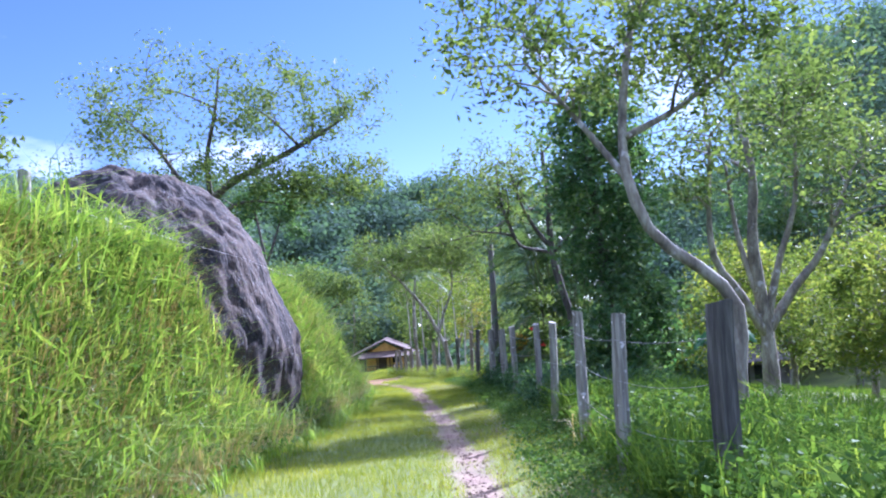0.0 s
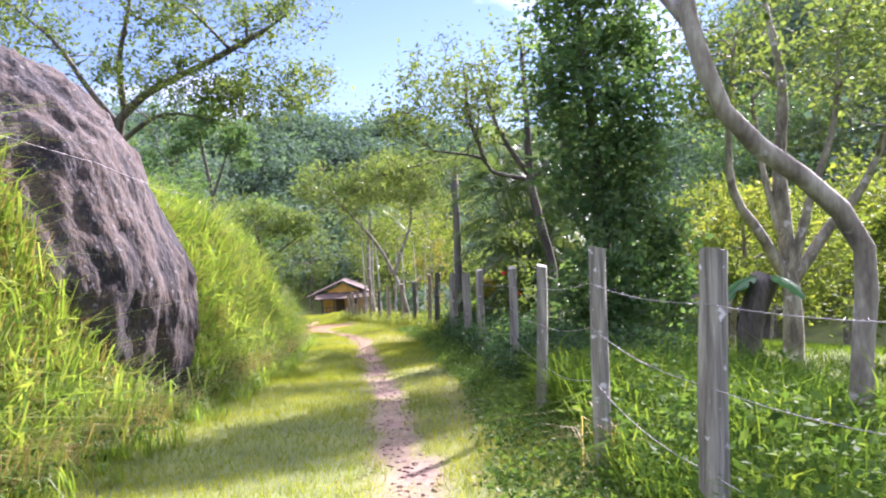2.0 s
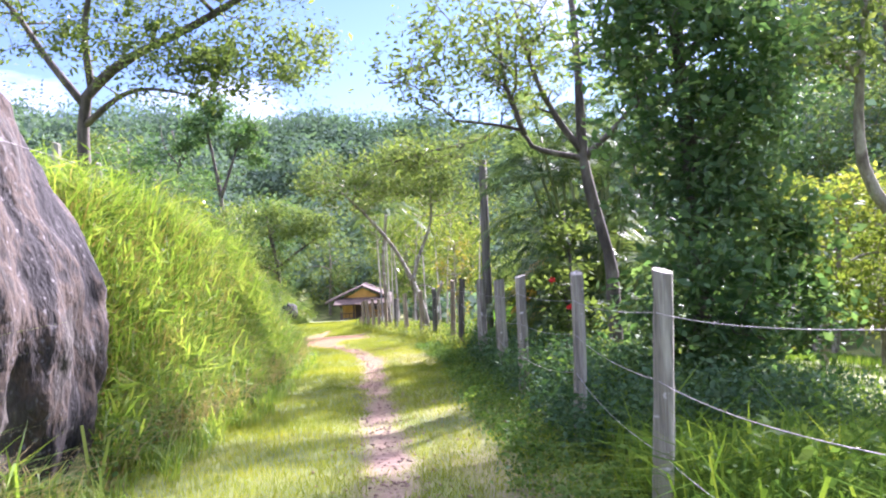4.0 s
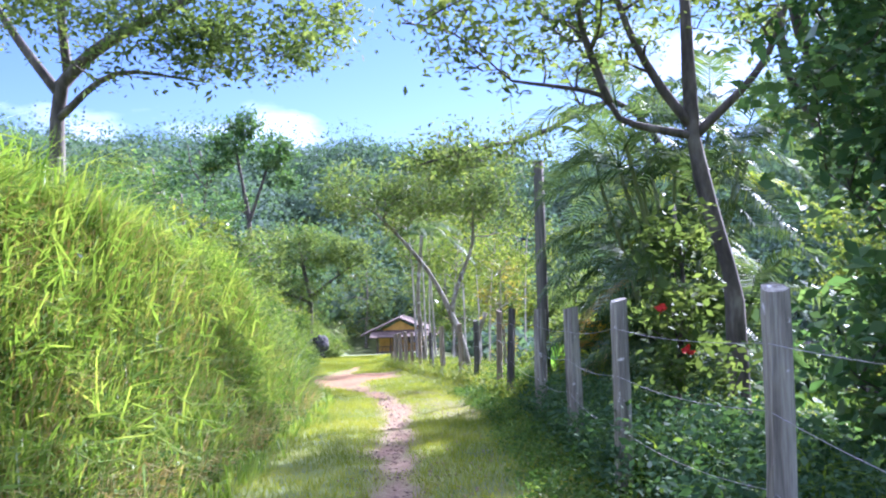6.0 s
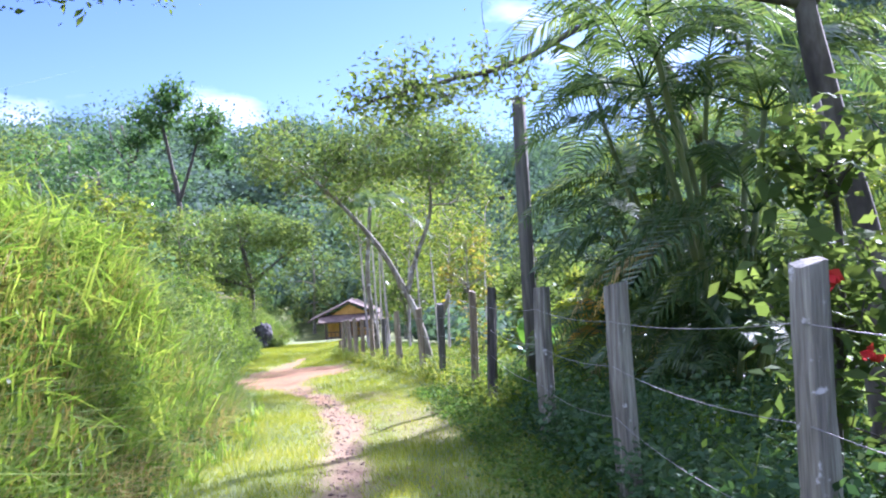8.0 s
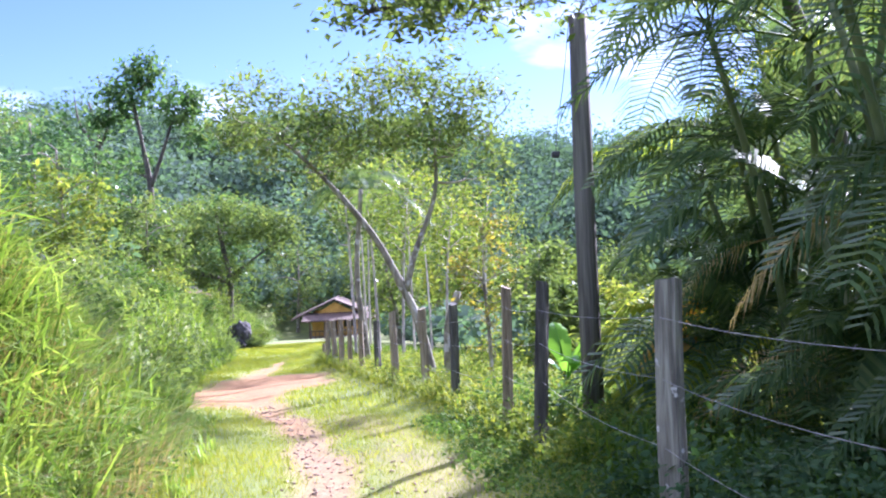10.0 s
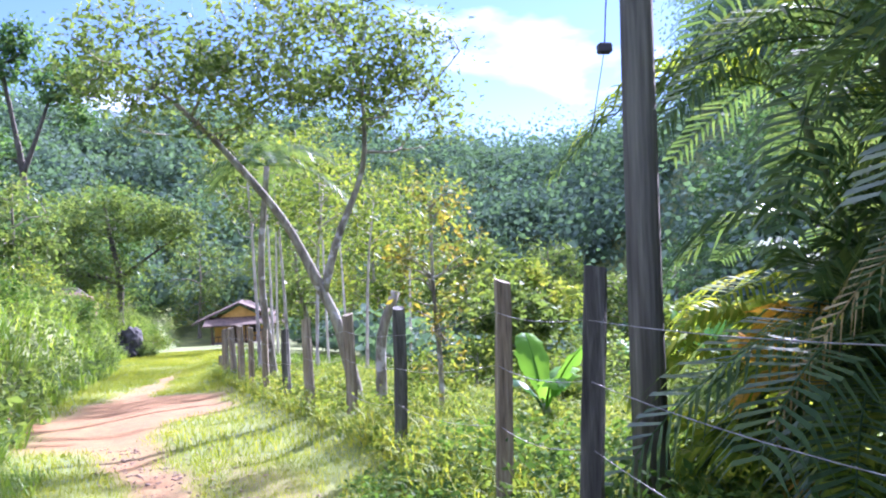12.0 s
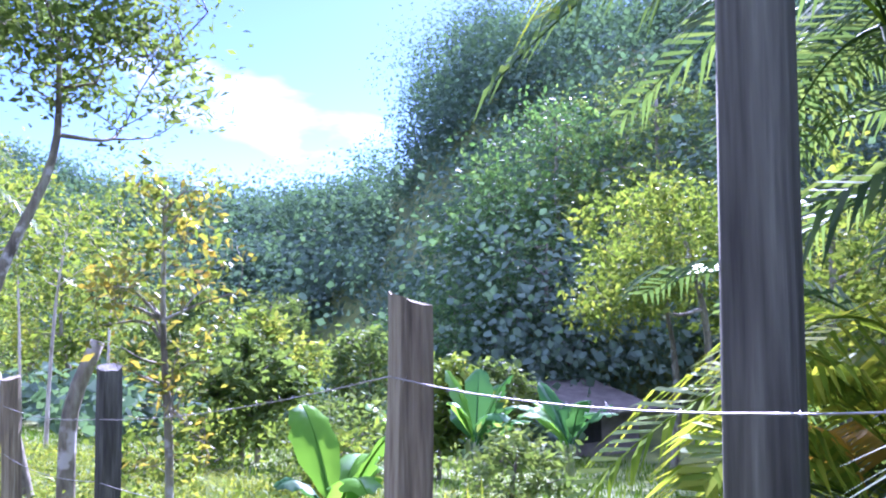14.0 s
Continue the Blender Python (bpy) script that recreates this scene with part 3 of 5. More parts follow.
def wire(name, pts, label, radius=0.002, sag=0.03, mat=WIRE, barbs=True, seed=0):
    g = np.random.default_rng(seed)
    bag = Bag()
    line = []
    for a, b in zip(pts, pts[1:]):
        a, b = np.array(a), np.array(b)
        for u in np.linspace(0, 1, 9)[:-1]:
            p = a * (1 - u) + b * u
            p[2] -= 4 * sag * u * (1 - u)
            line.append(p)
    line.append(np.array(pts[-1]))
    bag.tube(line, [radius] * len(line), 5)
    if barbs:
        for a, b in zip(line, line[1:]):
            for _ in range(2):
                p = a + (b - a) * g.uniform()
                d = g.normal(size=3)
                d *= 0.016 / np.linalg.norm(d)
                bag.tube([p - d, p, p + d], [0.0007, 0.0013, 0.0007], 3)
    return tagged(piece(name, bag, mat), label, "wire", "strands of the wire fence")


for k, drop in enumerate((0.23, 0.56, 0.93)):
    wire("barbed_wire", [(x - w / 2 * 0.9, y, top - drop + 0.03 * math.sin(3 * j + k)) for j, (x, y, top, m_, l_, w, le) in enumerate(POSTS[:-1])], "thin barbed wire strung along the fence posts", seed=k, sag=0.035 + 0.015 * k)

# uphill fence on the bank
BANK_POSTS = [(-4.75, 9.6, 3.0), (-5.6, 21.5, 2.6), (-6.6, 25.8, 2.65)]
for k, (x, y, top) in enumerate(BANK_POSTS):
    fence_post(x, y, top, POST_WOOD, "grey wooden post on top of the grassy bank", 0.12, (0, 0), 40 + k, "posts on the bank")
wire("bank_wire", [(-4.7, 9.6, 2.7), (-3.05, 13.0, 1.95), (-2.75, 15.2, 1.68), (-5.55, 21.5, 2.3), (-6.55, 25.8, 2.35)], "single thin wire stretched across the rock", 0.0018, 0.02, seed=9)


# ---- plants: tools ----
def grow(name, label, category, ctrl, r0, r1, crowns, bark, leafmat, seed, leaf=0.1, per=60, clump=0.45, limbs=8, group="", long=2.2, twig=0.012, hang=0.0, extra=(), sides=8):
    """A tree or shrub: a tapered trunk along ctrl, limbs to clumps that fill the crowns (centre, radii, count), leaves round each clump."""
    g = np.random.default_rng(seed)
    base = ctrl[0]
    root = thing(name, base, label, category, group)
    wood, green = Bag(), Bag()
    trunk = smooth_path(ctrl, 18)
    radii = np.linspace(r0, r1, 18) * (1 + 0.06 * g.normal(size=18))
    radii[0] *= 1.35
    wood.tube(trunk, radii, sides)
    nodes, noder = [trunk[7:]], [radii[7:]]
    for path, a, b in extra:
        p = smooth_path(path, 14)
        rr = np.linspace(a, b, 14)
        wood.tube(p, rr, sides)
        nodes.append(p[4:])
        noder.append(rr[4:])
    spots = []
    for c, rad, count in crowns:
        d = g.normal(size=(count, 3))
        d /= np.linalg.norm(d, axis=1)[:, None]
        spots.append(np.array(c) + d * np.array(rad) * (g.uniform(0.15, 1, (count, 1)) ** 0.45))
    spots = np.concatenate(spots)
    main = g.permutation(len(spots))[:limbs]
    order = list(main) + [k for k in range(len(spots)) if k not in set(main)]
    for rank, k in enumerate(order):
        s = spots[k]
        pool, poolr = np.concatenate(nodes), np.concatenate(noder)
        dist = np.linalg.norm(pool - s, axis=1) + 1.2 * np.clip(pool[:, 2] - s[2] + 0.2, 0, 9)
        j = int(np.argmin(dist))
        a = pool[j]
        big = rank < limbs
        mid = (a + s) / 2 + g.normal(size=3) * 0.10 * np.linalg.norm(s - a) + np.array((0, 0, 0.08 * np.linalg.norm(s - a)))
        p = smooth_path([a, mid, s], 9 if big else 5)
        rs = min(poolr[j] * 0.7, r1 * 1.3 if big else twig * 2.2)
        rr = np.linspace(max(rs, twig * 0.7), twig * (0.8 if big else 0.4), len(p))
        wood.tube(p, rr, 6 if big else 4)
        nodes.append(p[2:])
        noder.append(rr[2:])
        n = max(4, int(per * g.uniform(0.5, 1.4)))
        q = s + g.normal(size=(n, 3)).clip(-1.7, 1.7) * clump * np.array((1, 1, 0.7))
        q[: n // 3] = p[g.integers(len(p) // 2, len(p), n // 3)] + g.normal(size=(n // 3, 3)) * clump * 0.35
        green.leaves(q, leaf, g, long, hang=hang)
    piece("trunk", wood, bark, root, smooth=True)
    piece("crown", green, leafmat, root)
    return root


def frond(at, az_, length, rise, g, droop=1.0, leaflet=0.38, count=34, width=0.027, hang=0.35):
    """A feathered palm frond: an arching midrib with leaflets along both sides."""
    bag = Bag()
    u = np.linspace(0, 1, 20)
    out = length * (u * math.cos(rise) + 0.0 * u)
    up = length * (u * math.sin(rise) - droop * 0.62 * u ** 2.3)
    d = np.array((math.sin(az_), math.cos(az_), 0))
    side = np.array((d[1], -d[0], 0))
    rib = np.array(at) + out[:, None] * d + up[:, None] * np.array((0, 0, 1.0)) + (0.08 * length * g.normal() * u ** 2)[:, None] * side
    bag.tube(rib, np.linspace(0.014, 0.003, 20) * (length / 2.2), 4)
    tang = np.gradient(rib, axis=0)
    tang /= np.linalg.norm(tang, axis=1)[:, None]
    for k in range(count):
        t = 0.16 + 0.84 * (k + 0.5) / count
        i = min(int(t * 19), 18)
        w = t * 19 - i
        p, tg = rib[i] * (1 - w) + rib[i + 1] * w, tang[i]
        size = leaflet * (math.sin(math.pi * (0.12 + 0.83 * t)) ** 0.6) * g.uniform(0.85, 1.1)
        for sgn in (-1, 1):
            sd = np.cross(tg, (0, 0, 1.0)) * sgn
            sd /= np.linalg.norm(sd) + 1e-9
            nrm = np.cross(sd, tg) * sgn
            way = sd * 0.82 + tg * 0.55 + nrm * g.uniform(0.05, 0.3)
            way /= np.linalg.norm(way)
            a, b, c = p, p + way * size * 0.5, p + way * size * 0.92 - np.array((0, 0, size * hang * g.uniform(0.6, 1.4)))
            wv = tg * width / 2
            bag.add([a - wv * 0.5, a + wv * 0.5, b + wv, b - wv], [(0, 1, 2, 3)])
            o = bag.n
            bag.add([b - wv, b + wv, c], [(0, 1, 2)])
    return bag


def palm(name, label, at, stems, fronds, seed, reach=2.0, mats=None, lift=(0.5, 1.35), heights=(1.2, 3.2), low=0, stem_r=0.035, spread=0.5, leaflet=0.38, count=30, category="palm", width=0.038):
    g = np.random.default_rng(seed)
    root = thing(name, at, label, category)
    tops = []
    for k in range(stems):
        a = 2 * math.pi * k / stems + g.uniform(0, 0.6)
        b = np.array(at) + np.array((math.cos(a), math.sin(a), 0)) * spread * g.uniform(0.15, 0.6) * (stems > 1)
        h = g.uniform(*heights)
        t = b + np.array((math.cos(a), math.sin(a), 0)) * 0.22 * h * (stems > 1) + np.array((0, 0, h))
        bag = Bag()
        p = smooth_path([b - np.array((0, 0, 0.1)), (b + t) / 2 - np.array((math.cos(a), math.sin(a), 0)) * 0.05 * h, t], 14)
        bag.tube(p, np.linspace(stem_r * 1.25, stem_r * 0.8, 14) * (1 + 0.05 * (np.arange(14) % 2)), 8)
        piece("stem", bag, STEM_GREEN if stems > 1 else BARK_GREY, root, smooth=True)
        tops.append(t)
    for k in range(fronds):
        t = tops[k % stems]
        mat = mats[int(g.integers(len(mats)))]
        lw = g.uniform(*lift)
        piece("frond", frond(t, 2 * math.pi * k * 0.382 + g.uniform(-0.3, 0.3), reach * g.uniform(0.75, 1.15), lw, g, g.uniform(0.7, 1.2), leaflet, count, width), mat, root)
    return root


def broad_leaf(at, az_, length, width, rise, g, droop=0.8, torn=False):
    """A banana leaf: a stalk, a midrib and two blades folded along it."""
    bag = Bag()
    n = 15
    u = np.linspace(0, 1, n)
    d = np.array((math.sin(az_), math.cos(az_), 0))
    side = np.array((d[1], -d[0], 0))
    rib = np.array(at) + (length * u * math.cos(rise))[:, None] * d + (length * (u * math.sin(rise) - droop * 0.5 * u ** 2.4))[:, None] * np.array((0, 0, 1.0))
    bag.tube(rib, np.linspace(0.02, 0.004, n), 5)
    w = width / 2 * np.clip(np.sin(math.pi * np.clip((u - 0.16) / 0.86, 0, 1)), 0, 1) ** 0.55
    for sgn in (-1, 1):
        rows = []
        for q in (0.0, 0.35, 0.7, 1.0):
            jag = w * q * (1 + (0.10 * g.normal(size=n) if q == 1.0 else 0))
            rows.append(rib + sgn * jag[:, None] * side + (0.28 * w * q - 0.5 * w * q ** 2 + 0.015 * np.sin(9 * u * math.pi) * q)[:, None] * np.array((0, 0, 1.0)))
        v = np.stack(rows, 1).reshape(-1, 3)
        f = [(i * 4 + j, i * 4 + j + 1, (i + 1) * 4 + j + 1, (i + 1) * 4 + j) for i in range(n - 1) for j in range(3) if not (torn and j == 2 and i % 4 == 2)]
        bag.add(v, f)
    return bag


def banana(label, at, leaves, seed, size=1.6, mats=(LEAF_BANANA,), stem=0.7, group=""):
    g = np.random.default_rng(seed)
    root = thing("banana_plant", at, label, "banana plant", group)
    bag = Bag()
    top = np.array(at) + np.array((0, 0, stem))
    bag.tube(smooth_path([np.array(at) - (0, 0, 0.1), np.array(at) + (0.02, 0.01, stem * 0.5), top], 8), np.linspace(0.09, 0.05, 8), 8)
    piece("stem", bag, STEM_GREEN, root, smooth=True)
    for k in range(leaves):
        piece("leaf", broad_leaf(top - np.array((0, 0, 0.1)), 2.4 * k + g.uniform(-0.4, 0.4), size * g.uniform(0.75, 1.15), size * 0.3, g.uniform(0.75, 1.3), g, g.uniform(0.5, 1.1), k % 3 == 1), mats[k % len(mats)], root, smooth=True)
    return root


# ---- trees on the uphill side ----
grow("spreading_tree", "spreading small-leaved tree with a curved limb above the bank", "tree",
     [(-7.9, 28.3, lz(-7.9, 28.3) - 0.2), (-7.85, 28.3, 3.8), (-7.58, 28.3, 4.6), (-6.7, 28.2, 5.25), (-5.1, 28.0, 5.9), (-3.5, 27.6, 6.6)], 0.2, 0.07,
     [((-7.8, 28.2, 8.0), (4.2, 3.2, 1.9), 120), ((-4.2, 27.6, 7.3), (3.0, 2.6, 1.3), 80), ((-10.6, 28.5, 6.7), (2.0, 2.0, 1.2), 40), ((-3.4, 27.2, 5.0), (2.0, 1.5, 0.7), 44), ((-6.5, 27.0, 5.5), (1.6, 1.4, 0.6), 20), ((-3.2, 26.4, 4.7), (2.3, 1.4, 1.0), 36), ((-5.8, 26.4, 4.9), (1.6, 1.2, 0.9), 20)],
     BARK_DARK, LEAF_OLIVE, 21, 0.125, 66, 0.3, 18,
     extra=(([(-7.75, 28.3, 4.2), (-8.6, 28.3, 5.4), (-9.4, 28.5, 6.6), (-10.2, 28.6, 7.4)], 0.11, 0.04), ([(-7.6, 28.3, 4.6), (-7.6, 28.1, 6.0), (-7.2, 28.0, 7.6), (-7.0, 28.0, 9.0)], 0.1, 0.03)))

# ---- trees on the fence side ----
grow("leaning_tree", "tree with a thick pale trunk curving over the fence", "tree",
     [(3.1, 9.6, lz(3.1, 9.6) - 0.2), (3.15, 9.6, 0.2), (3.2, 9.6, 0.75), (3.09, 9.6, 1.04), (2.85, 9.6, 1.3), (2.34, 9.6, 1.71), (2.11, 9.6, 2.19), (2.05, 9.7, 2.75), (2.2, 10.0, 3.6), (2.4, 10.2, 4.4)], 0.085, 0.04,
     [((2.0, 10.3, 4.3), (2.0, 1.7, 0.95), 130), ((3.9, 10.8, 4.0), (1.6, 1.6, 1.1), 60)],
     BARK_GREY, LEAF_OLIVE, 31, 0.095, 64, 0.26, 12,
     extra=(([(2.07, 9.65, 2.4), (1.6, 10.0, 3.2), (1.1, 10.4, 4.0)], 0.045, 0.018), ([(2.1, 9.7, 2.9), (2.9, 10.2, 3.3), (3.8, 10.7, 3.9)], 0.045, 0.018)), sides=12)
grow("many_stemmed_tree", "grey tree with several twisted stems behind the fence", "tree",
     [(7.2, 19.5, lz(7.2, 19.5) - 0.2), (7.2, 19.5, -0.3), (7.0, 19.4, 1.6), (7.2, 19.6, 3.4), (7.0, 19.8, 5.0)], 0.2, 0.06,
     [((7.0, 19.6, 4.8), (3.0, 2.2, 1.6), 90), ((9.2, 18.8, 3.4), (2.0, 1.8, 1.6), 50), ((5.6, 19.0, 3.4), (0.9, 1.2, 0.9), 20)], BARK_GREY, LEAF_OLIVE, 33, 0.13, 50, 0.34, 30,
     extra=(([(7.2, 19.5, -0.4), (6.6, 19.3, 0.6), (6.0, 19.2, 1.7), (6.1, 19.0, 4.2)], 0.12, 0.03), ([(7.2, 19.5, -0.3), (7.9, 19.4, 0.7), (8.5, 19.2, 1.5), (9.2, 19.0, 3.2)], 0.13, 0.03), ([(7.2, 19.5, -0.2), (7.5, 19.3, 1.2), (8.0, 19.3, 2.6), (8.1, 19.2, 4.2)], 0.1, 0.03), ([(7.0, 19.4, 0.6), (6.7, 19.5, 2.0), (6.6, 19.6, 3.6)], 0.08, 0.03)))
grow("dense_tree", "dense dark leafy tree growing beside the fence", "tree",
     [(3.3, 17.6, lz(3.3, 17.6) - 0.2), (3.3, 17.6, 0.3), (3.2, 17.6, 2.0), (3.1, 17.7, 3.8), (3.0, 17.8, 5.0)], 0.14, 0.04,
     [((3.3, 17.6, 3.0), (1.15, 1.1, 2.4), 160), ((3.55, 17.4, 0.2), (1.15, 1.1, 1.2), 90)], BARK_DARK, LEAF_DARK, 35, 0.115, 100, 0.27, 12, long=1.9,
     extra=(([(3.55, 18.1, 0.5), (3.3, 18.6, 1.6), (2.95, 18.8, 2.4), (2.85, 18.8, 3.4)], 0.07, 0.03),))
grow("forked_tree", "dark forked tree with sparse leaves over the fence", "tree",
     [(3.05, 21.0, lz(3.05, 21.0) - 0.2), (3.0, 21.0, -0.5), (2.98, 21.0, 0.3), (2.76, 21.0, 1.2), (2.63, 21.0, 2.0), (2.63, 21.1, 3.4), (2.6, 21.2, 4.4)], 0.12, 0.05,
     [((2.5, 21.0, 4.0), (2.5, 2.0, 1.1), 120), ((0.9, 20.8, 3.3), (1.5, 1.4, 0.75), 66), ((4.3, 21.3, 3.6), (1.3, 1.5, 1.0), 34)], BARK_DARK, LEAF_OLIVE, 37, 0.1, 34, 0.25, 22,
     extra=(([(2.65, 21.0, 1.9), (1.9, 21.0, 2.1), (1.64, 21.0, 2.4), (0.7, 20.9, 2.57)], 0.05, 0.016), ([(2.63, 21.0, 2.0), (2.28, 21.0, 2.5), (1.95, 21.0, 3.2), (1.7, 21.0, 4.2)], 0.06, 0.02),
            ([(1.75, 21.0, 2.3), (1.48, 21.0, 3.2), (1.4, 21.0, 4.2)], 0.05, 0.02), ([(2.65, 21.0, 1.9), (3.4, 21.0, 2.65), (3.8, 21.0, 3.6)], 0.055, 0.022), ([(3.6, 21.0, 3.2), (3.66, 21.0, 2.6), (3.97, 21.0, 1.9), (4.6, 21.0, 0.8)], 0.05, 0.03)))
grow("flowering_shrub", "tall leafy shrub with a few red flowers at the fence", "shrub",
     [(2.05, 19.7, lz(2.05, 19.7) - 0.1), (2.05, 19.7, -0.6), (2.15, 19.75, 0.3), (2.1, 19.8, 1.1)], 0.035, 0.015,
     [((2.1, 19.75, 0.35), (0.38, 0.42, 1.0), 46), ((2.2, 19.8, -0.6), (0.5, 0.5, 0.5), 22)], BARK_DARK, LEAF_OLIVE, 39, 0.11, 26, 0.13, 8, long=2.0, twig=0.006)
for k, (x, y, z) in enumerate([(1.80, 19.13, 0.17), (2.05, 19.34, -0.21)]):
    g = np.random.default_rng(60 + k)
    root = thing("hibiscus_flower", (x, y, z), "open red flower on the leafy shrub", "flower", "red flowers")
    bag = Bag()
    bag.leaves(np.array((x, y, z)) + g.normal(size=(9, 3)) * 0.018, 0.06, g, 1.4)
    piece("petals", bag, PETAL, root)
    bag = Bag()
    bag.tube([(x, y, z), (x + 0.07, y + 0.12, z - 0.03), (x + 0.2, y + 0.4, z - 0.1)], [0.003, 0.004, 0.005], 4)
    piece("stalk", bag, STEM_GREEN, root)
palm("areca_palm", "big clump of feathery palms, dark and dense behind the fence", (3.6, 26.9, lz(3.6, 26.9)), 17, 95, 41, 2.15, (LEAF_PALM,), (0.1, 1.35), (0.2, 4.7), leaflet=0.64, spread=1.2)
palm("areca_palm", "dark palm clump standing close behind the fence", (3.45, 24.7, lz(3.45, 24.7)), 12, 74, 42, 2.0, (LEAF_PALM,), (0.1, 1.35), (0.2, 4.9), leaflet=0.62, spread=0.9)
palm("areca_palm", "low bushy palm clump at the foot of the taller palms", (3.0, 24.3, lz(3.0, 24.3)), 6, 26, 44, 1.25, (LEAF_PALM,), (0.1, 1.2), (0.1, 1.3), leaflet=0.38, spread=0.9)
palm("areca_palm", "shorter palm clump by the pole, fronds coloured yellow-green as if sunlit, some orange", (2.6, 27.6, lz(2.6, 27.6)), 7, 40, 48, 1.2, (LEAF_PALM_SUN,) * 4 + (LEAF_PALM, LEAF_PALM_DRY), (0.2, 1.1), (0.2, 1.1), leaflet=0.42, spread=0.6)
palm("areca_palm", "arching feathery palm reaching towards the timber pole", (3.75, 28.1, lz(3.75, 28.1)), 5, 40, 49, 2.0, (LEAF_PALM, LEAF_PALM, LEAF_PALM_SUN), (0.0, 1.1), (1.4, 4.4), leaflet=0.52, count=30, spread=0.3)
hanging = thing("dead_palm_fronds", (2.9, 25.4, lz(2.9, 25.4)), "dry brown palm fronds hanging at the foot of the palms", "palm frond")
g = np.random.default_rng(66)
for k in range(14):
    at = (g.uniform(2.7, 3.6), g.uniform(24.2, 26.6), g.uniform(-0.9, 0.3))
    piece("frond", frond(at, g.uniform(3.4, 5.4), g.uniform(0.9, 1.3), g.uniform(-0.5, 0.3), g, 1.3, 0.36, 26, 0.022, 0.6), GRASS_DRY if k % 3 == 0 else LEAF_PALM, hanging)
grow("overhanging_tree", "tree behind the palms with a leafy limb reaching over the track", "tree",
     [(4.9, 28.6, lz(4.9, 28.6) - 0.2), (4.7, 28.4, 0.5), (4.0, 28.0, 2.4), (3.0, 27.6, 3.5), (1.5, 27.4, 2.9), (0.5, 27.3, 2.7), (-0.6, 27.2, 2.45)], 0.14, 0.02,
     [((0.5, 27.3, 2.7), (1.5, 1.0, 0.45), 80), ((2.4, 27.5, 4.3), (1.8, 1.4, 0.9), 60), ((-0.35, 27.2, 2.5), (0.8, 0.8, 0.3), 36)], BARK_DARK, LEAF_OLIVE, 45, 0.095, 22, 0.2, 14, twig=0.008)
grow("bank_sapling", "leafy sapling on top of the grassy bank", "shrub", [(-5.9, 10.6, lz(-5.9, 10.6) - 0.1), (-5.9, 10.6, 2.6), (-5.7, 10.5, 3.3), (-5.5, 10.4, 3.9)], 0.03, 0.012,
     [((-5.6, 10.5, 3.7), (0.5, 0.5, 0.45), 16)], BARK_GREY, LEAF_OLIVE, 47, 0.11, 16, 0.12, 5, twig=0.006)

# ---- middle distance ----
FZ = lz(0.1, 35.5)
grow("forked_pale_tree", "pale-barked tree leaning from the fence with a wide airy crown", "tree",
     [(0.1, 35.5, FZ - 0.2), (-0.2, 35.5, -1.35), (-0.42, 35.5, -0.8), (-0.95, 35.5, 0.3), (-1.75, 35.5, 1.35), (-2.45, 35.5, 2.1)], 0.11, 0.035,
     [((-2.2, 35.5, 2.3), (1.7, 1.8, 0.8), 75), ((-0.2, 35.6, 2.8), (2.1, 1.9, 1.0), 115), ((0.9, 35.6, 2.0), (1.1, 1.4, 0.8), 35), ((-2.9, 35.5, 2.8), (1.4, 1.5, 0.8), 50), ((-0.3, 35.6, 3.05), (1.9, 1.6, 0.75), 50)], BARK_GREY, LEAF_OLIVE, 51, 0.105, 44, 0.24, 16,
     extra=(([(-0.42, 35.5, -0.8), (-0.18, 35.5, 0.0), (0.25, 35.5, 1.1), (0.3, 35.6, 2.3)], 0.07, 0.025),))
grow("croton_shrub", "tall shrub with yellow, orange and green leaves and red tips", "shrub",
     [(0.95, 33.0, lz(0.95, 33) - 0.1), (0.95, 33.0, -1.5), (0.9, 33.0, -0.5), (0.92, 33.0, 0.5)], 0.04, 0.015,
     [((0.92, 33.0, -0.2), (0.62, 0.6, 1.0), 85), ((0.9, 33.0, -1.4), (0.4, 0.4, 0.5), 20)], BARK_GREY, LEAF_CROTON, 53, 0.085, 15, 0.12, 14, twig=0.006)
palm("tall_palm", "slender palm with drooping fronds beside the track", (-1.4, 40.0, lz(-1.4, 40)), 1, 11, 55, 1.7, (LEAF_PALM,), (0.1, 1.0), (4.4, 4.5), stem_r=0.07, leaflet=0.5, count=38)


def slender(x, y, top, seed, mat=BARK_PALE, leafmat=LEAF_LIME, label="slender pale-trunked tree behind the fence", crown=1.2, leaf=0.14):
    z = lz(x, y)
    g = np.random.default_rng(seed)
    dx = g.uniform(-0.5, 0.5)
    return grow("slender_tree", label, "tree", [(x, y, z - 0.2), (x + dx * 0.2, y, z + (top - z) * 0.35), (x + dx * 0.5, y, z + (top - z) * 0.7), (x + dx, y, top)], 0.055, 0.022,
                [((x + dx, y, top - 0.2), (crown, crown, (top - z) * 0.25), 34)], mat, leafmat, seed, leaf, 42, 0.34, 7, "slender trees by the track", sides=6)


for k, (x, y, top) in enumerate([(-1.9, 43.0, 1.6), (-1.3, 45.0, 2.0), (-0.6, 44.0, 1.2), (-1.9, 49.0, 2.4), (0.8, 47.0, 1.0), (0.6, 57.0, 2.5), (-2.2, 58.0, 3.2), (2.6, 52.0, 1.5), (-0.2, 54.0, 2.8)]):
    slender(x, y, top, 70 + k, leafmat=LEAF_LIME if k % 3 else LEAF_OLIVE, crown=1.3 + 0.2 * (k % 3))


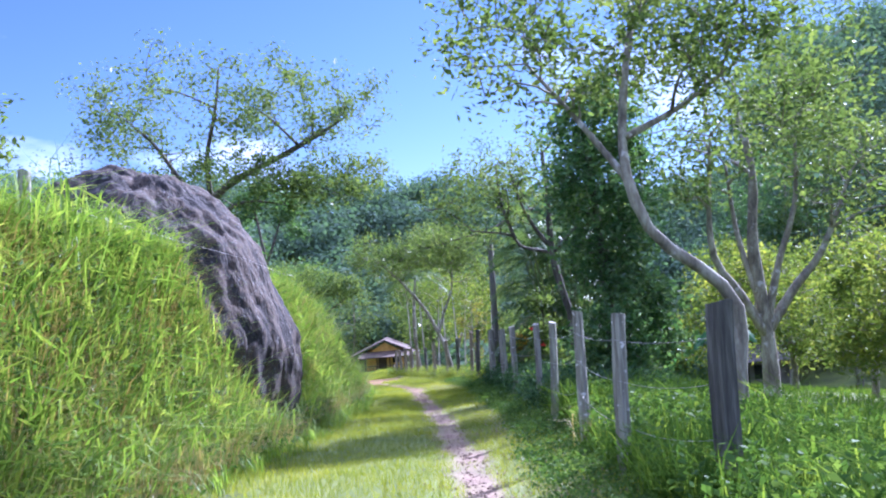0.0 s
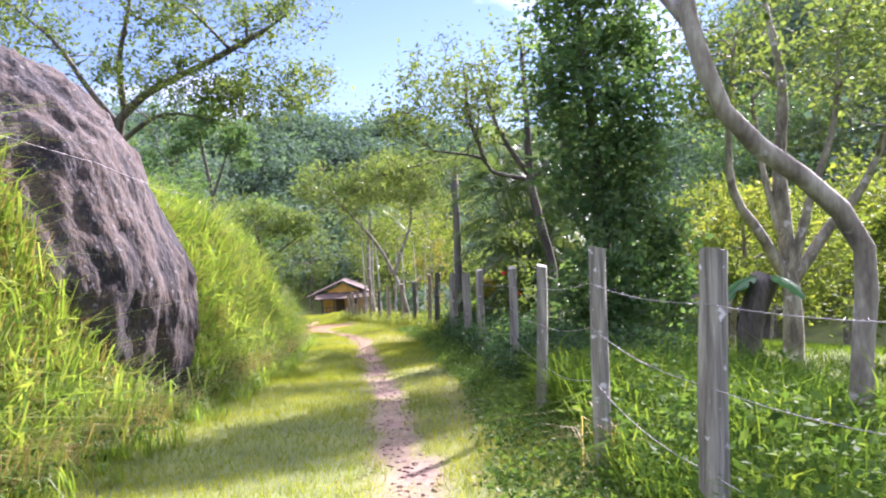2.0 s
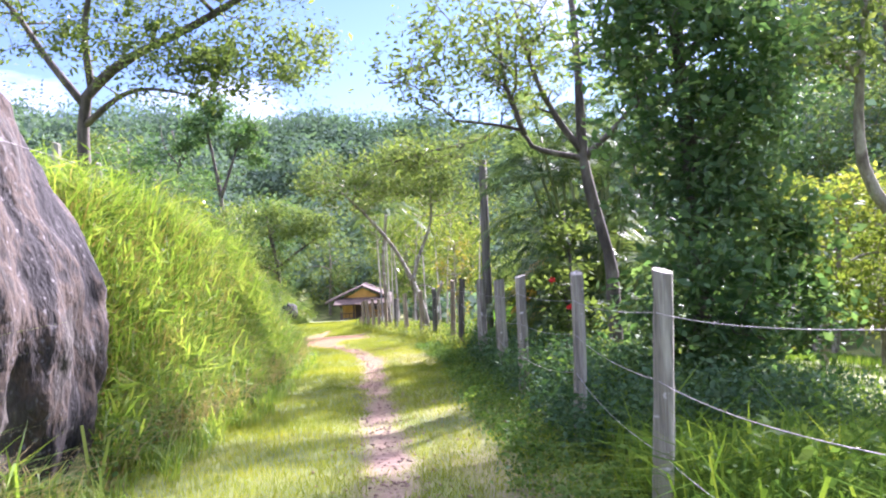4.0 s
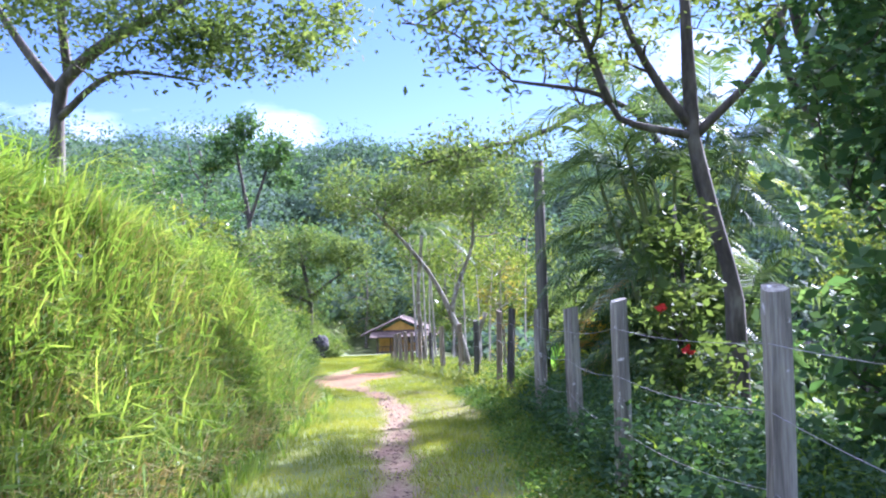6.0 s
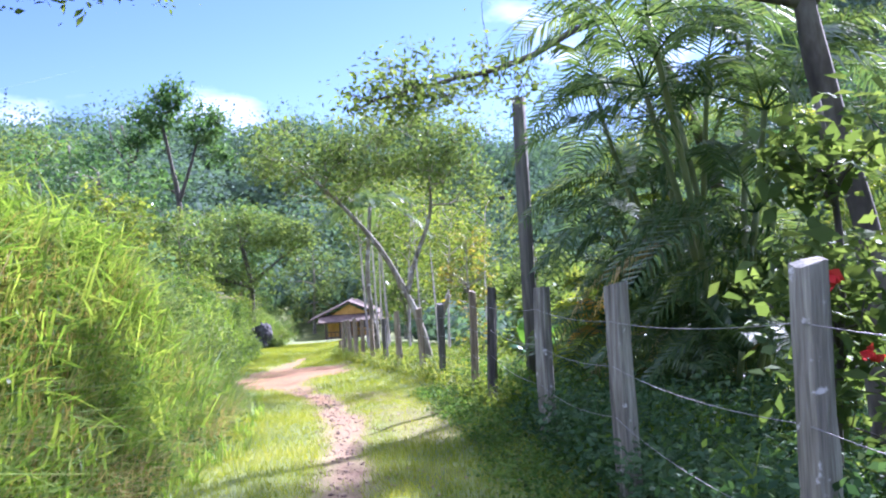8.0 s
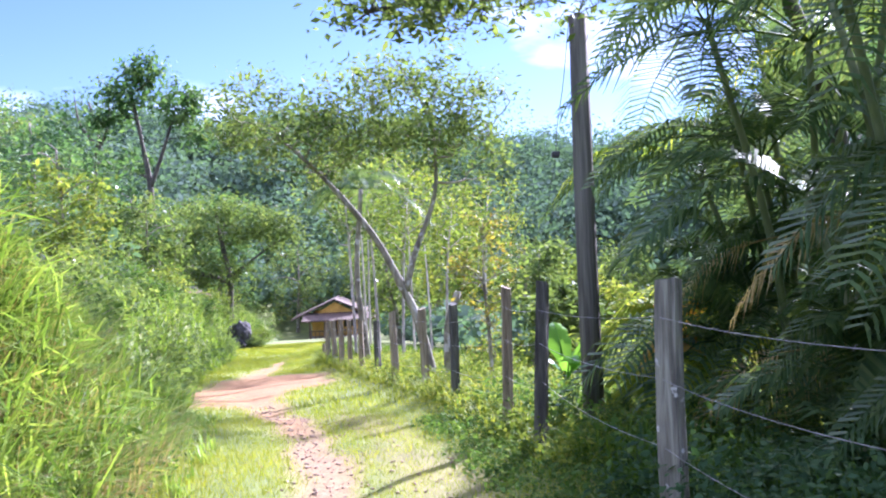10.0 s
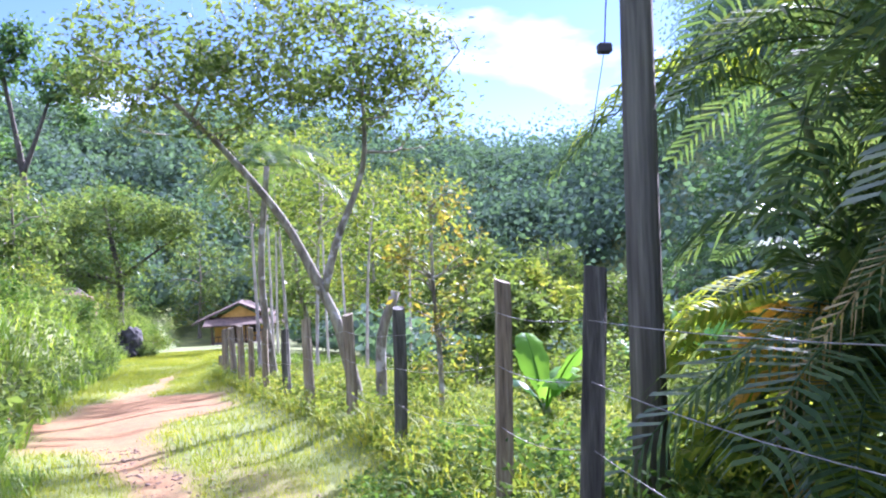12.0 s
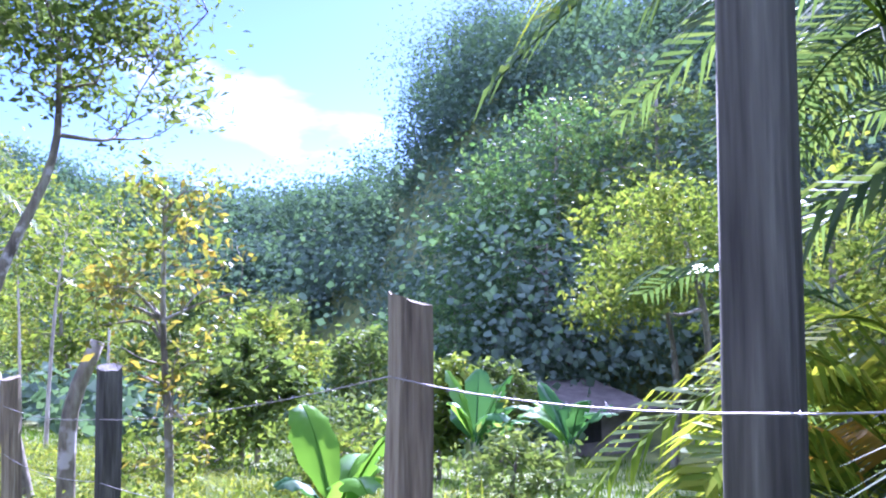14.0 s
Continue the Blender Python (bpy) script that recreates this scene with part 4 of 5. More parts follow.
def round_tree(x, y, height, seed, leafmat=LEAF_OLIVE, label="bushy green tree in the valley", leaf=0.24, wide=0.36, count=70, per=42, bark=BARK_GREY):
    z = lz(x, y)
    g = np.random.default_rng(seed)
    a, b = g.uniform(-0.1, 0.1, 2) * height
    return grow("bushy_tree", label, "tree", [(x, y, z - 0.3), (x + a * 0.3, y, z + height * 0.25), (x + a, y + b, z + height * 0.5), (x + a, y + b, z + height * 0.85)], height * 0.022, height * 0.006,
                [((x + a, y + b, z + height * 0.62), (height * wide, height * wide, height * 0.34), count), ((x - a, y, z + height * 0.35), (height * wide * 0.8, height * wide * 0.8, height * 0.2), count // 3)],
                bark, leafmat, seed, leaf, per, height * 0.065, 9, "trees of the valley", twig=0.02, sides=6)


grow("bare_limbed_tree", "tall dark tree with a clumpy crown on open limbs", "tree", [(-12.5, 61, lz(-12.5, 61) - 0.3), (-12.6, 61, 3.0), (-12.9, 61, 5.5), (-13.3, 61, 8.0)], 0.22, 0.07,
     [((-13.4, 61, 8.2), (1.3, 1.3, 1.1), 30), ((-11.2, 61, 7.4), (1.3, 1.3, 1.0), 30), ((-14.2, 61, 6.9), (1.0, 1.0, 0.6), 14), ((-12.3, 61, 9.2), (0.9, 0.9, 0.6), 14), ((-10.4, 61, 5.9), (0.8, 0.8, 0.5), 10), ((-13.4, 61, 4.6), (0.9, 0.9, 0.6), 8)], BARK_DARK, LEAF_DARK, 81, 0.26, 45, 0.4, 8,
     extra=(([(-12.6, 61, 3.4), (-11.9, 61, 5.2), (-11.2, 61, 7.2)], 0.12, 0.05),))
grow("dead_tree", "dead tree with bare forked limbs on the slope", "tree", [(-15.8, 62, lz(-15.8, 62) - 0.3), (-15.6, 62, 4.0), (-15.3, 62, 6.0), (-15.7, 62, 7.8)], 0.16, 0.05,
     [((-15.0, 62, 6.6), (0.8, 0.8, 0.7), 10)], BARK_DARK, LEAF_DARK, 82, 0.22, 26, 0.3, 4, extra=(([(-15.5, 62, 5.2), (-14.9, 62, 6.4), (-14.7, 62, 7.6)], 0.09, 0.03), ([(-15.4, 62, 5.6), (-16.2, 62, 6.8), (-16.4, 62, 8.2)], 0.08, 0.02)))
VALLEY = [(-18.5, 60, 9.5, LEAF_DARK), (-22, 64, 10, LEAF_OLIVE), (-10.5, 54, 5.0, LEAF_OLIVE), (-11.5, 48, 4.6, LEAF_LIME), (-14, 52, 6.5, LEAF_DARK), (-13.5, 43, 4.0, LEAF_OLIVE), (-17, 47, 5.5, LEAF_OLIVE), (-12.5, 57, 5.5, LEAF_DARK),
          (-13, 76, 8.5, LEAF_DARK), (-16, 82, 9, LEAF_OLIVE), (-1.5, 79, 8.5, LEAF_LIME), (-1.0, 70, 8.0, LEAF_OLIVE), (3.0, 66, 7.5, LEAF_LIME), (6.5, 60, 6.0, LEAF_OLIVE), (-12, 108, 10, LEAF_OLIVE), (-5, 110, 10, LEAF_LIME),
          (-2.0, 96, 8.5, LEAF_OLIVE), (1.5, 84, 9, LEAF_LIME), (7, 76, 8, LEAF_OLIVE), (11, 66, 7, LEAF_OLIVE), (5.0, 45, 3.6, LEAF_LIME), (3.6, 41, 2.6, LEAF_OLIVE), (9.5, 50, 4.0, LEAF_OLIVE), (7.5, 41, 2.4, LEAF_LIME),
          (14, 56, 5.5, LEAF_DARK), (12, 46, 3.0, LEAF_OLIVE), (22, 56, 8.5, LEAF_DARK), (26, 52, 9.0, LEAF_DARK), (29, 46, 9.5, LEAF_LIME), (25, 44, 7.5, LEAF_LIME), (18, 60, 7.5, LEAF_DARK), (30, 38, 9.0, LEAF_LIME), (22, 34, 6, LEAF_OLIVE), (8.5, 26, 4.5, LEAF_LIME), (11.5, 23.5, 5, LEAF_LIME), (10, 19.5, 4.2, LEAF_LIME), (17, 27, 6, LEAF_OLIVE), (14, 20, 6, LEAF_OLIVE), (19, 18, 7, LEAF_OLIVE), (12, 30, 5, LEAF_LIME)]
for k, (x, y, h, lm) in enumerate(VALLEY):
    round_tree(x, y, h, 100 + k, lm, leaf=0.13 if y < 32 else 0.2 if y < 58 else 0.28, count=60, per=90 if y < 32 else 42)

for k, (x, y, h, lm) in enumerate([(19.5, 41.0, 9.0, LEAF_LIME), (22.5, 63, 10.5, LEAF_DARK), (26, 62, 12.5, LEAF_DARK), (28.5, 58, 13, LEAF_OLIVE)]):
    round_tree(x, y, h, 180 + k, lm, "big tree rising from the wooded hillside", 0.26, 0.42, 110, 60)

for k, (x, y) in enumerate([(15.6, 42.0), (18.2, 46.0)]):
    z = lz(x, y)
    grow("hanging_tree", "sunlit yellow-green tree with foliage hanging over the shed", "tree", [(x, y, z - 0.3), (x + 0.2, y, z + 2.0), (x, y, z + 4.2), (x - 0.6, y, z + 6.0)], 0.16, 0.05,
         [((x - 0.8, y, z + 6.2), (2.6, 2.0, 1.3), 70), ((x - 2.2, y, z + 5.0), (1.2, 1.2, 0.8), 24)], BARK_GREY, LEAF_LIME, 190 + k, 0.17, 60, 0.4, 12, "hanging trees", hang=0.6)

grow("broad_tree", "dark broad tree with a level limb over the grassy slope", "tree", [(-11.6, 73, lz(-11.6, 73) - 0.3), (-11.6, 73, -3.6), (-11.5, 73, -1.6), (-11.9, 73, 0.6), (-12.2, 73, 2.8)], 0.24, 0.08,
     [((-12.0, 73, 1.9), (3.8, 2.5, 1.7), 100), ((-15.6, 72.5, 0.6), (2.6, 2.0, 1.3), 55), ((-8.6, 73, 1.5), (2.2, 1.8, 1.3), 45), ((-12.4, 72, -1.2), (3.4, 2.0, 1.2), 46)], BARK_DARK, LEAF_OLIVE, 83, 0.24, 44, 0.5, 10,
     extra=(([(-11.5, 73, -1.9), (-13.2, 72.8, -1.3), (-15.3, 72.6, -1.2), (-17.4, 72.4, -0.4)], 0.15, 0.05), ([(-11.5, 73, -1.6), (-10.1, 73, -0.6), (-8.6, 73, 0.4)], 0.13, 0.04)))


def bush(x, y, size, seed, leafmat, label):
    z = lz(x, y)
    return grow("bush", label, "shrub", [(x, y, z - 0.1), (x, y, z + size * 0.3), (x + 0.05, y, z + size * 0.55)], 0.035, 0.015, [((x, y, z + size * 0.45), (size * 0.62, size * 0.62, size * 0.45), 34)], BARK_GREY, leafmat, seed, 0.11, 42, size * 0.13, 6, "bushes on the slope", twig=0.008, sides=5)


for k, (x, y, size) in enumerate([(-8.9, 66.4, 0.8), (-11.0, 66.2, 1.4), (-5.6, 32.5, 1.1), (-6.9, 35.0, 1.5), (-8.2, 38.0, 1.8), (-7.6, 42.0, 1.5), (-9.5, 44.0, 2.2), (-8.8, 48.5, 1.6), (-10.4, 52.0, 2.2), (-11.5, 57.5, 2.0), (-12.4, 60.0, 1.6), (-12.2, 63.5, 1.7), (-10.9, 69.5, 1.6), (-12.5, 74, 2.6), (-13.0, 82, 3.0), (-12.8, 91, 2.8), (-9.6, 71.5, 1.5), (-10.4, 77, 2.0), (-10.9, 62.0, 1.2), (-9.4, 56.5, 1.1), (-8.2, 52.0, 1.0)]):
    bush(x, y, size, 120 + k, (LEAF_OLIVE, LEAF_LIME, WEED)[k % 3], "green bush growing on the slope beside the track")
for k, (x, y, size) in enumerate([(3.4, 36.0, 1.3), (4.6, 38.0, 1.6), (2.6, 39.5, 1.4), (5.4, 35.0, 1.2), (1.4, 37.2, 1.0), (6.2, 44.0, 1.8)]):
    bush(x, y, size, 140 + k, (LEAF_LIME, LEAF_OLIVE)[k % 2], "light green bush in the field inside the fence")

# ---- stumps ----
stump = thing("tree_stump", (4.75, 15.4, lz(4.75, 15.4)), "broken dead stump draped with dry grey leaves", "stump")
bag = Bag()
bag.tube(smooth_path([(4.75, 15.4, lz(4.75, 15.4) - 0.15), (4.72, 15.4, -0.6), (4.85, 15.4, -0.1), (5.0, 15.42, 0.2)], 10), np.linspace(0.15, 0.19, 10), 9)
piece("stub", bag, BARK_DARK, stump, smooth=True)
g = np.random.default_rng(88)
for k, (a, ln) in enumerate([(-1.9, 0.75), (-1.2, 0.6), (1.5, 0.5), (2.6, 0.6)]):
    piece("dry_leaf", broad_leaf((4.95, 15.4, 0.2), a, ln, 0.3, 0.1, g, 1.1, k % 2 == 0), LEAF_BANANA_SHADE, stump, smooth=True)
dead = thing("leaning_snag", (0.3, 33.9, lz(0.3, 33.9)), "bare leaning dead trunk inside the fence", "stump")
bag = Bag()
bag.tube(smooth_path([(0.28, 33.9, lz(0.28, 33.9) - 0.15), (0.28, 33.9, -1.8), (0.32, 33.9, -1.25), (0.52, 33.9, -0.72)], 10), np.linspace(0.085, 0.06, 10), 8)
piece("trunk", bag, BARK_GREY, dead, smooth=True)
loose = thing("dangling_cable", (1.15, 27.25, 1.0), "thin black cable hanging loose from the pole", "cable")
bag = Bag()
bag.tube(smooth_path([(1.42, 27.6, 2.45), (1.3, 27.45, 1.75), (1.19, 27.3, 1.3), (1.15, 27.25, 1.0)], 14), [0.004] * 14, 4)
bag.tube(smooth_path([(1.15, 27.25, 1.0), (1.1, 27.25, 0.75), (1.04, 27.26, 0.45)], 8), [0.0025] * 8, 4)
piece("cable", bag, CABLE, loose)
part("connector", box_bm(1.11, 1.19, 27.22, 27.28, 0.97, 1.03, 0.01), CABLE, loose, "small dark plastic connector")

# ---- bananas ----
banana("young banana plant with bright torn leaves inside the fence", (2.1, 32.4, lz(2.1, 32.4)), 5, 91, 1.35, (LEAF_BANANA, LEAF_BANANA, LEAF_BANANA_SHADE), 0.35)
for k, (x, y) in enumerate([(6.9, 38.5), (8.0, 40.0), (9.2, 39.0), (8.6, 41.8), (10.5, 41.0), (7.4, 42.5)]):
    banana("leafy banana plant in a dark green clump", (x, y, lz(x, y)), 6, 92 + k, 1.7, (LEAF_BANANA_SHADE, LEAF_BANANA_SHADE, LEAF_BANANA), 0.8, "banana clump")


# ---- hill woods ----
def woods(name, n, seed, label, r_lo, r_hi, a_lo, a_hi, per, size, height):
    g = np.random.default_rng(seed)
    a = np.radians(g.uniform(a_lo, a_hi, n))
    r = np.sqrt(g.uniform(r_lo ** 2, r_hi ** 2, n))
    x, y = np.sin(a) * r, 24 + np.cos(a) * r
    sight = -0.4 - (y - 20) * 0.098
    keep = ~((x > sight - 6.5) & (x < sight + 5) & (y < 107))
    x, y = x[keep], y[keep]
    n = len(x)
    z = land(x, y)
    h = height * g.uniform(0.45, 1.2, n) * (1 + 0.5 * (g.uniform(size=n) > 0.88))
    q = g.normal(size=(n, per, 3))
    q /= np.linalg.norm(q, axis=2)[:, :, None]
    q *= g.uniform(0.55, 1.05, (n, per, 1))
    q[:, :, 2] *= 0.75
    c = np.stack([x, y, z + h * 0.5], 1)[:, None] + q * (h * 0.55)[:, None, None]
    bag = Bag()
    bag.leaves(c.reshape(-1, 3), size, g, 1.3, face=(q * 1.6 + np.array((0, 0, 0.4))).reshape(-1, 3))
    return tagged(piece(name, bag, LEAF_HILL_HAZE), label, "woods", kind="stuff")


# Woods and scrub below all carry that haze in their colour.
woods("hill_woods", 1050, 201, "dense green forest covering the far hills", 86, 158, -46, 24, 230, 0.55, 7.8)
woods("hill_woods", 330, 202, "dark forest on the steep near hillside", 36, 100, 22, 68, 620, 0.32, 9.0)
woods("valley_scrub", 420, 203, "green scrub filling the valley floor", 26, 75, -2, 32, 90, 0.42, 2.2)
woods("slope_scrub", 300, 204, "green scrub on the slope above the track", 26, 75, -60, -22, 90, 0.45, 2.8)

# ---- house ----
HX, HY, HZ = -7.5, 100.0, -8.8
house = thing("house", (HX, HY, HZ), "small ochre house with a brown tiled roof and porch", "house")
part("wall", box_bm(HX - 2.3, HX + 2.3, HY + 1.6, HY + 6.0, HZ - 0.3, HZ + 2.3), YELLOW, house)
part("porch_floor", box_bm(HX - 2.5, HX + 2.5, HY - 0.4, HY + 1.6, HZ - 0.3, HZ + 0.12), SHED_WALL, house)


def slab(corners, thick, mat, name, parent):
    bm = bmesh.new()
    low = [bm.verts.new(c) for c in corners]
    high = [bm.verts.new((c[0], c[1], c[2] + thick)) for c in corners]
    k = len(corners)
    bm.faces.new(low[::-1])
    bm.faces.new(high)
    for i in range(k):
        bm.faces.new((low[i], low[(i + 1) % k], high[(i + 1) % k], high[i]))
    return part(name, bm, mat, parent)


slab([(HX - 4.2, HY + 0.9, HZ + 1.75), (HX - 4.2, HY + 6.6, HZ + 1.75), (HX, HY + 6.6, HZ + 3.55), (HX, HY + 0.9, HZ + 3.55)], 0.14, ROOF, "roof", house)
slab([(HX + 3.0, HY + 0.9, HZ + 2.2), (HX, HY + 0.9, HZ + 3.55), (HX, HY + 6.6, HZ + 3.55), (HX + 3.0, HY + 6.6, HZ + 2.2)], 0.14, ROOF, "roof", house)
slab([(HX - 3.0, HY - 0.9, HZ + 1.72), (HX - 3.0, HY + 1.55, HZ + 2.26), (HX + 4.4, HY + 1.55, HZ + 2.26), (HX + 4.4, HY - 0.9, HZ + 1.72)], 0.12, ROOF, "porch_roof", house)
gb = bmesh.new()
bmesh.ops.contextual_create(gb, geom=[gb.verts.new(c) for c in ((HX - 1.9, HY + 1.5, HZ + 2.32), (HX + 1.9, HY + 1.5, HZ + 2.32), (HX, HY + 1.5, HZ + 3.35))])
bmesh.ops.solidify(gb, geom=gb.faces[:], thickness=0.08)
part("gable", gb, YELLOW, house)
for x in (-2.3, -0.9, 0.6, 2.3, 4.0):
    part("porch_post", box_bm(HX + x - 0.07, HX + x + 0.07, HY - 0.35, HY - 0.21, HZ + 0.1, HZ + 1.78), DARKWOOD, house)
# Solid dark panel in place of the shade inside the doorway.
part("door", box_bm(HX - 0.9, HX + 0.1, HY + 1.52, HY + 1.62, HZ + 0.1, HZ + 1.95), DARKWOOD, house, "doorway shown as a dark panel for the shaded opening")
part("window", box_bm(HX + 0.8, HX + 1.8, HY + 1.52, HY + 1.62, HZ + 0.9, HZ + 1.8), DARK_PANEL, house)
for x in np.linspace(-2.2, 2.2, 12):
    part("railing_bar", box_bm(HX + x - 0.03, HX + x + 0.03, HY - 0.34, HY - 0.28, HZ + 0.1, HZ + 0.75), DARKWOOD, house)
part("railing_top", box_bm(HX - 2.4, HX + 2.4, HY - 0.36, HY - 0.26, HZ + 0.75, HZ + 0.83), DARKWOOD, house)

# ---- shed ----
SX, SY = 18.3, 50.0
SZ = lz(SX, SY) - 0.1
shed = thing("shed", (SX, SY, SZ), "low old shed with a faded roof among banana plants", "shed")
part("wall", box_bm(SX - 2.0, SX + 2.0, SY, SY + 3.0, SZ - 0.3, SZ + 1.7), SHED_WALL, shed)
slab([(SX - 2.5, SY - 0.6, SZ + 1.6), (SX - 2.5, SY + 3.4, SZ + 2.3), (SX + 2.5, SY + 3.4, SZ + 2.3), (SX + 2.5, SY - 0.6, SZ + 1.6)], 0.08, SHED_ROOF, "roof", shed)
part("window", box_bm(SX - 0.6, SX + 0.3, SY - 0.02, SY + 0.1, SZ + 0.6, SZ + 1.4), DARK_PANEL, shed)
part("door", box_bm(SX - 1.7, SX - 0.9, SY - 0.02, SY + 0.1, SZ, SZ + 1.5), DARK_PANEL, shed)

# ---- utility pole ----
px, py = 1.49, 27.64
pole = thing("utility_pole", (px, py, lz(px, py)), "tall weathered square timber pole beside the fence", "pole")
bag = Bag()
bag.tube([(px, py, lz(px, py) - 0.2), (px, py, -0.5), (px + 0.01, py, 1.0), (px + 0.03, py, 2.45)], [0.115, 0.108, 0.102, 0.096], 8)
piece("shaft", bag, POLE_WOOD, pole)

# ---- grasses ----
def patch(n, g, x_lo, x_hi, y_lo, y_hi):
    """Random spots between two lines that follow the track."""
    y = g.uniform(y_lo, y_hi, n)
    a, b = x_lo(y), x_hi(y)
    x = a + (b - a) * g.uniform(0, 1, n)
    return x, y


def sown(name, label, n, seed, x_lo, x_hi, y_lo, y_hi, height, width, mat, keep=None, lean=0.35, bend=0.5, steps=2, tuft=1, wind=(0, 0), category="grass"):
    g = np.random.default_rng(seed)
    x, y = patch(n, g, x_lo, x_hi, y_lo, y_hi)
    if keep is not None:
        k = keep(x, y, g)
        x, y = x[k], y[k]
    way, size = None, 1.0
    if tuft > 1:
        way, size = np.repeat(g.uniform(0, 2 * math.pi, len(x)), tuft), np.repeat(g.uniform(0.55, 1.4, len(x)), tuft)
        x, y = np.repeat(x, tuft) + g.normal(0, 0.05, len(x) * tuft), np.repeat(y, tuft) + g.normal(0, 0.05, len(y) * tuft)
    h = height * (1 + 0.3 * wobble(x, y, 1.7, seed * 0.1)) * size
    bag = Bag()
    bag.blades(np.stack([x, y, land(x, y) - 0.02], 1), h, width, g, lean, bend, wind, steps, way)
    return tagged(piece(name, bag, mat), label, category, kind="stuff")


def off_rock(x, y, g):
    return (((x + 5.45) / 2.75) ** 2 + ((y - 14.9) / 2.55) ** 2) > 1


sown("bank_grass", "tall sunlit green grass covering the bank", 17000, 301, lambda y: foot_x(y) - 4.8, lambda y: foot_x(y) + 0.15, 0.5, 31, 0.55, 0.024, GRASS_BANK, off_rock, 0.35, 0.8, tuft=9)
sown("bank_grass", "longer arching grass blades standing out of the bank", 5200, 308, lambda y: foot_x(y) - 4.8, lambda y: foot_x(y) + 0.05, 0.5, 31, 0.78, 0.024, GRASS_BANK, off_rock, 0.3, 0.9, tuft=4)
sown("dry_bank_grass", "dry straw-coloured stalks hanging at the foot of the bank", 9000, 302, lambda y: foot_x(y) - 1.3, lambda y: foot_x(y) + 0.2, 0.5, 30, 0.42, 0.011, GRASS_DRY, off_rock, 0.4, 0.8, tuft=8)
sown("foot_tufts", "loose green tufts spilling from the bank onto the track", 900, 309, lambda y: foot_x(y) - 0.1, lambda y: foot_x(y) + 0.75, 1.0, 32, 0.26, 0.013, GRASS_BANK, lambda x, y, g: g.uniform(size=len(x)) > (x - foot_x(y)) * 1.2, 0.45, 0.8, tuft=16)
sown("far_bank_grass", "green grass on the slope beside the bend", 7500, 303, lambda y: foot_x(y) - 8, lambda y: foot_x(y) + 0.1, 30, 88, 0.45, 0.04, GRASS_BANK, None, 0.4, 0.6, tuft=5)
sown("track_grass", "short trampled grass on both sides of the path", 230000, 304, lambda y: foot_x(y) - 0.1, lambda y: fence_x(y) + 0.2, 1.5, 32, 0.075, 0.008, GRASS_ROAD, lambda x, y, g: g.uniform(size=len(x)) > bare(x, y) * 1.25, 0.5, 0.4, 1)
sown("far_track_grass", "short grass round the bend of the track", 90000, 305, lambda y: foot_x(y) - 0.1, lambda y: fence_x(y) + 0.4, 32, 75, 0.09, 0.016, GRASS_ROAD, lambda x, y, g: g.uniform(size=len(x)) > bare(x, y) * 1.3, 0.5, 0.4, 1)
sown("verge_grass", "lush tufts of green grass along the fence", 15000, 306, lambda y: fence_x(y) + 0.04, lambda y: fence_x(y) + 3.2, 2, 26, 0.42, 0.017, GRASS_VERGE, lambda x, y, g: wobble(x, y, 1.2, 7.0) + g.uniform(-0.4, 0.8, len(x)) > 0.75 * step(13, 15.5, y), 0.35, 0.8, tuft=9)
sown("bend_grass", "yellow-green grass inside the fence at the bend", 9000, 310, lambda y: fence_x(y) - 0.2, lambda y: fence_x(y) + 5, 26, 46, 0.24, 0.015, GRASS_ROAD, None, 0.4, 0.7, tuft=8)
sown("field_grass", "grass of the field beyond the fence", 60000, 307, lambda y: fence_x(y) + 0.5, lambda y: fence_x(y) + 22, 4, 62, 0.2, 0.028, GRASS_VERGE, None, 0.4, 0.5, 1)


def weeds(name, label, n, seed, x_lo, x_hi, y_lo, y_hi, height, leaf, mat, keep=None, per=14, long=1.9):
    g = np.random.default_rng(seed)
    x, y = patch(n, g, x_lo, x_hi, y_lo, y_hi)
    if keep is not None:
        k = keep(x, y, g)
        x, y = x[k], y[k]
    h = height * (0.55 + 0.6 * g.uniform(size=len(x))) * (1 + 0.4 * wobble(x, y, 1.5, seed * 0.1))
    u = g.uniform(0.1, 1, (len(x), per))
    base = np.stack([x, y, land(x, y)], 1)[:, None]
    q = base + np.stack([g.normal(0, 0.09, u.shape), g.normal(0, 0.09, u.shape), u * h[:, None]], -1)
    bag = Bag()
    bag.leaves(q.reshape(-1, 3), leaf, g, long)
    return tagged(piece(name, bag, mat), label, "weeds", kind="stuff")


weeds("verge_weeds", "leafy green weeds crowding the foot of the fence", 4200, 311, lambda y: fence_x(y) + 0.02, lambda y: fence_x(y) + 2.6, 2, 30, 0.5, 0.06, WEED, lambda x, y, g: g.uniform(size=len(x)) > 0.7 * step(13, 15.5, y) * (1 - step(24, 25.5, y)))
weeds("fence_foot_herbs", "low herbs at the edge of the track", 2600, 312, lambda y: fence_x(y) - 0.7, lambda y: fence_x(y) + 0.2, 2, 30, 0.14, 0.045, WEED)
weeds("bank_foot_weeds", "broad-leaved weeds at the foot of the bank", 3800, 313, lambda y: foot_x(y) - 1.3, lambda y: foot_x(y) + 0.25, 1, 30, 0.4, 0.065, WEED, off_rock)
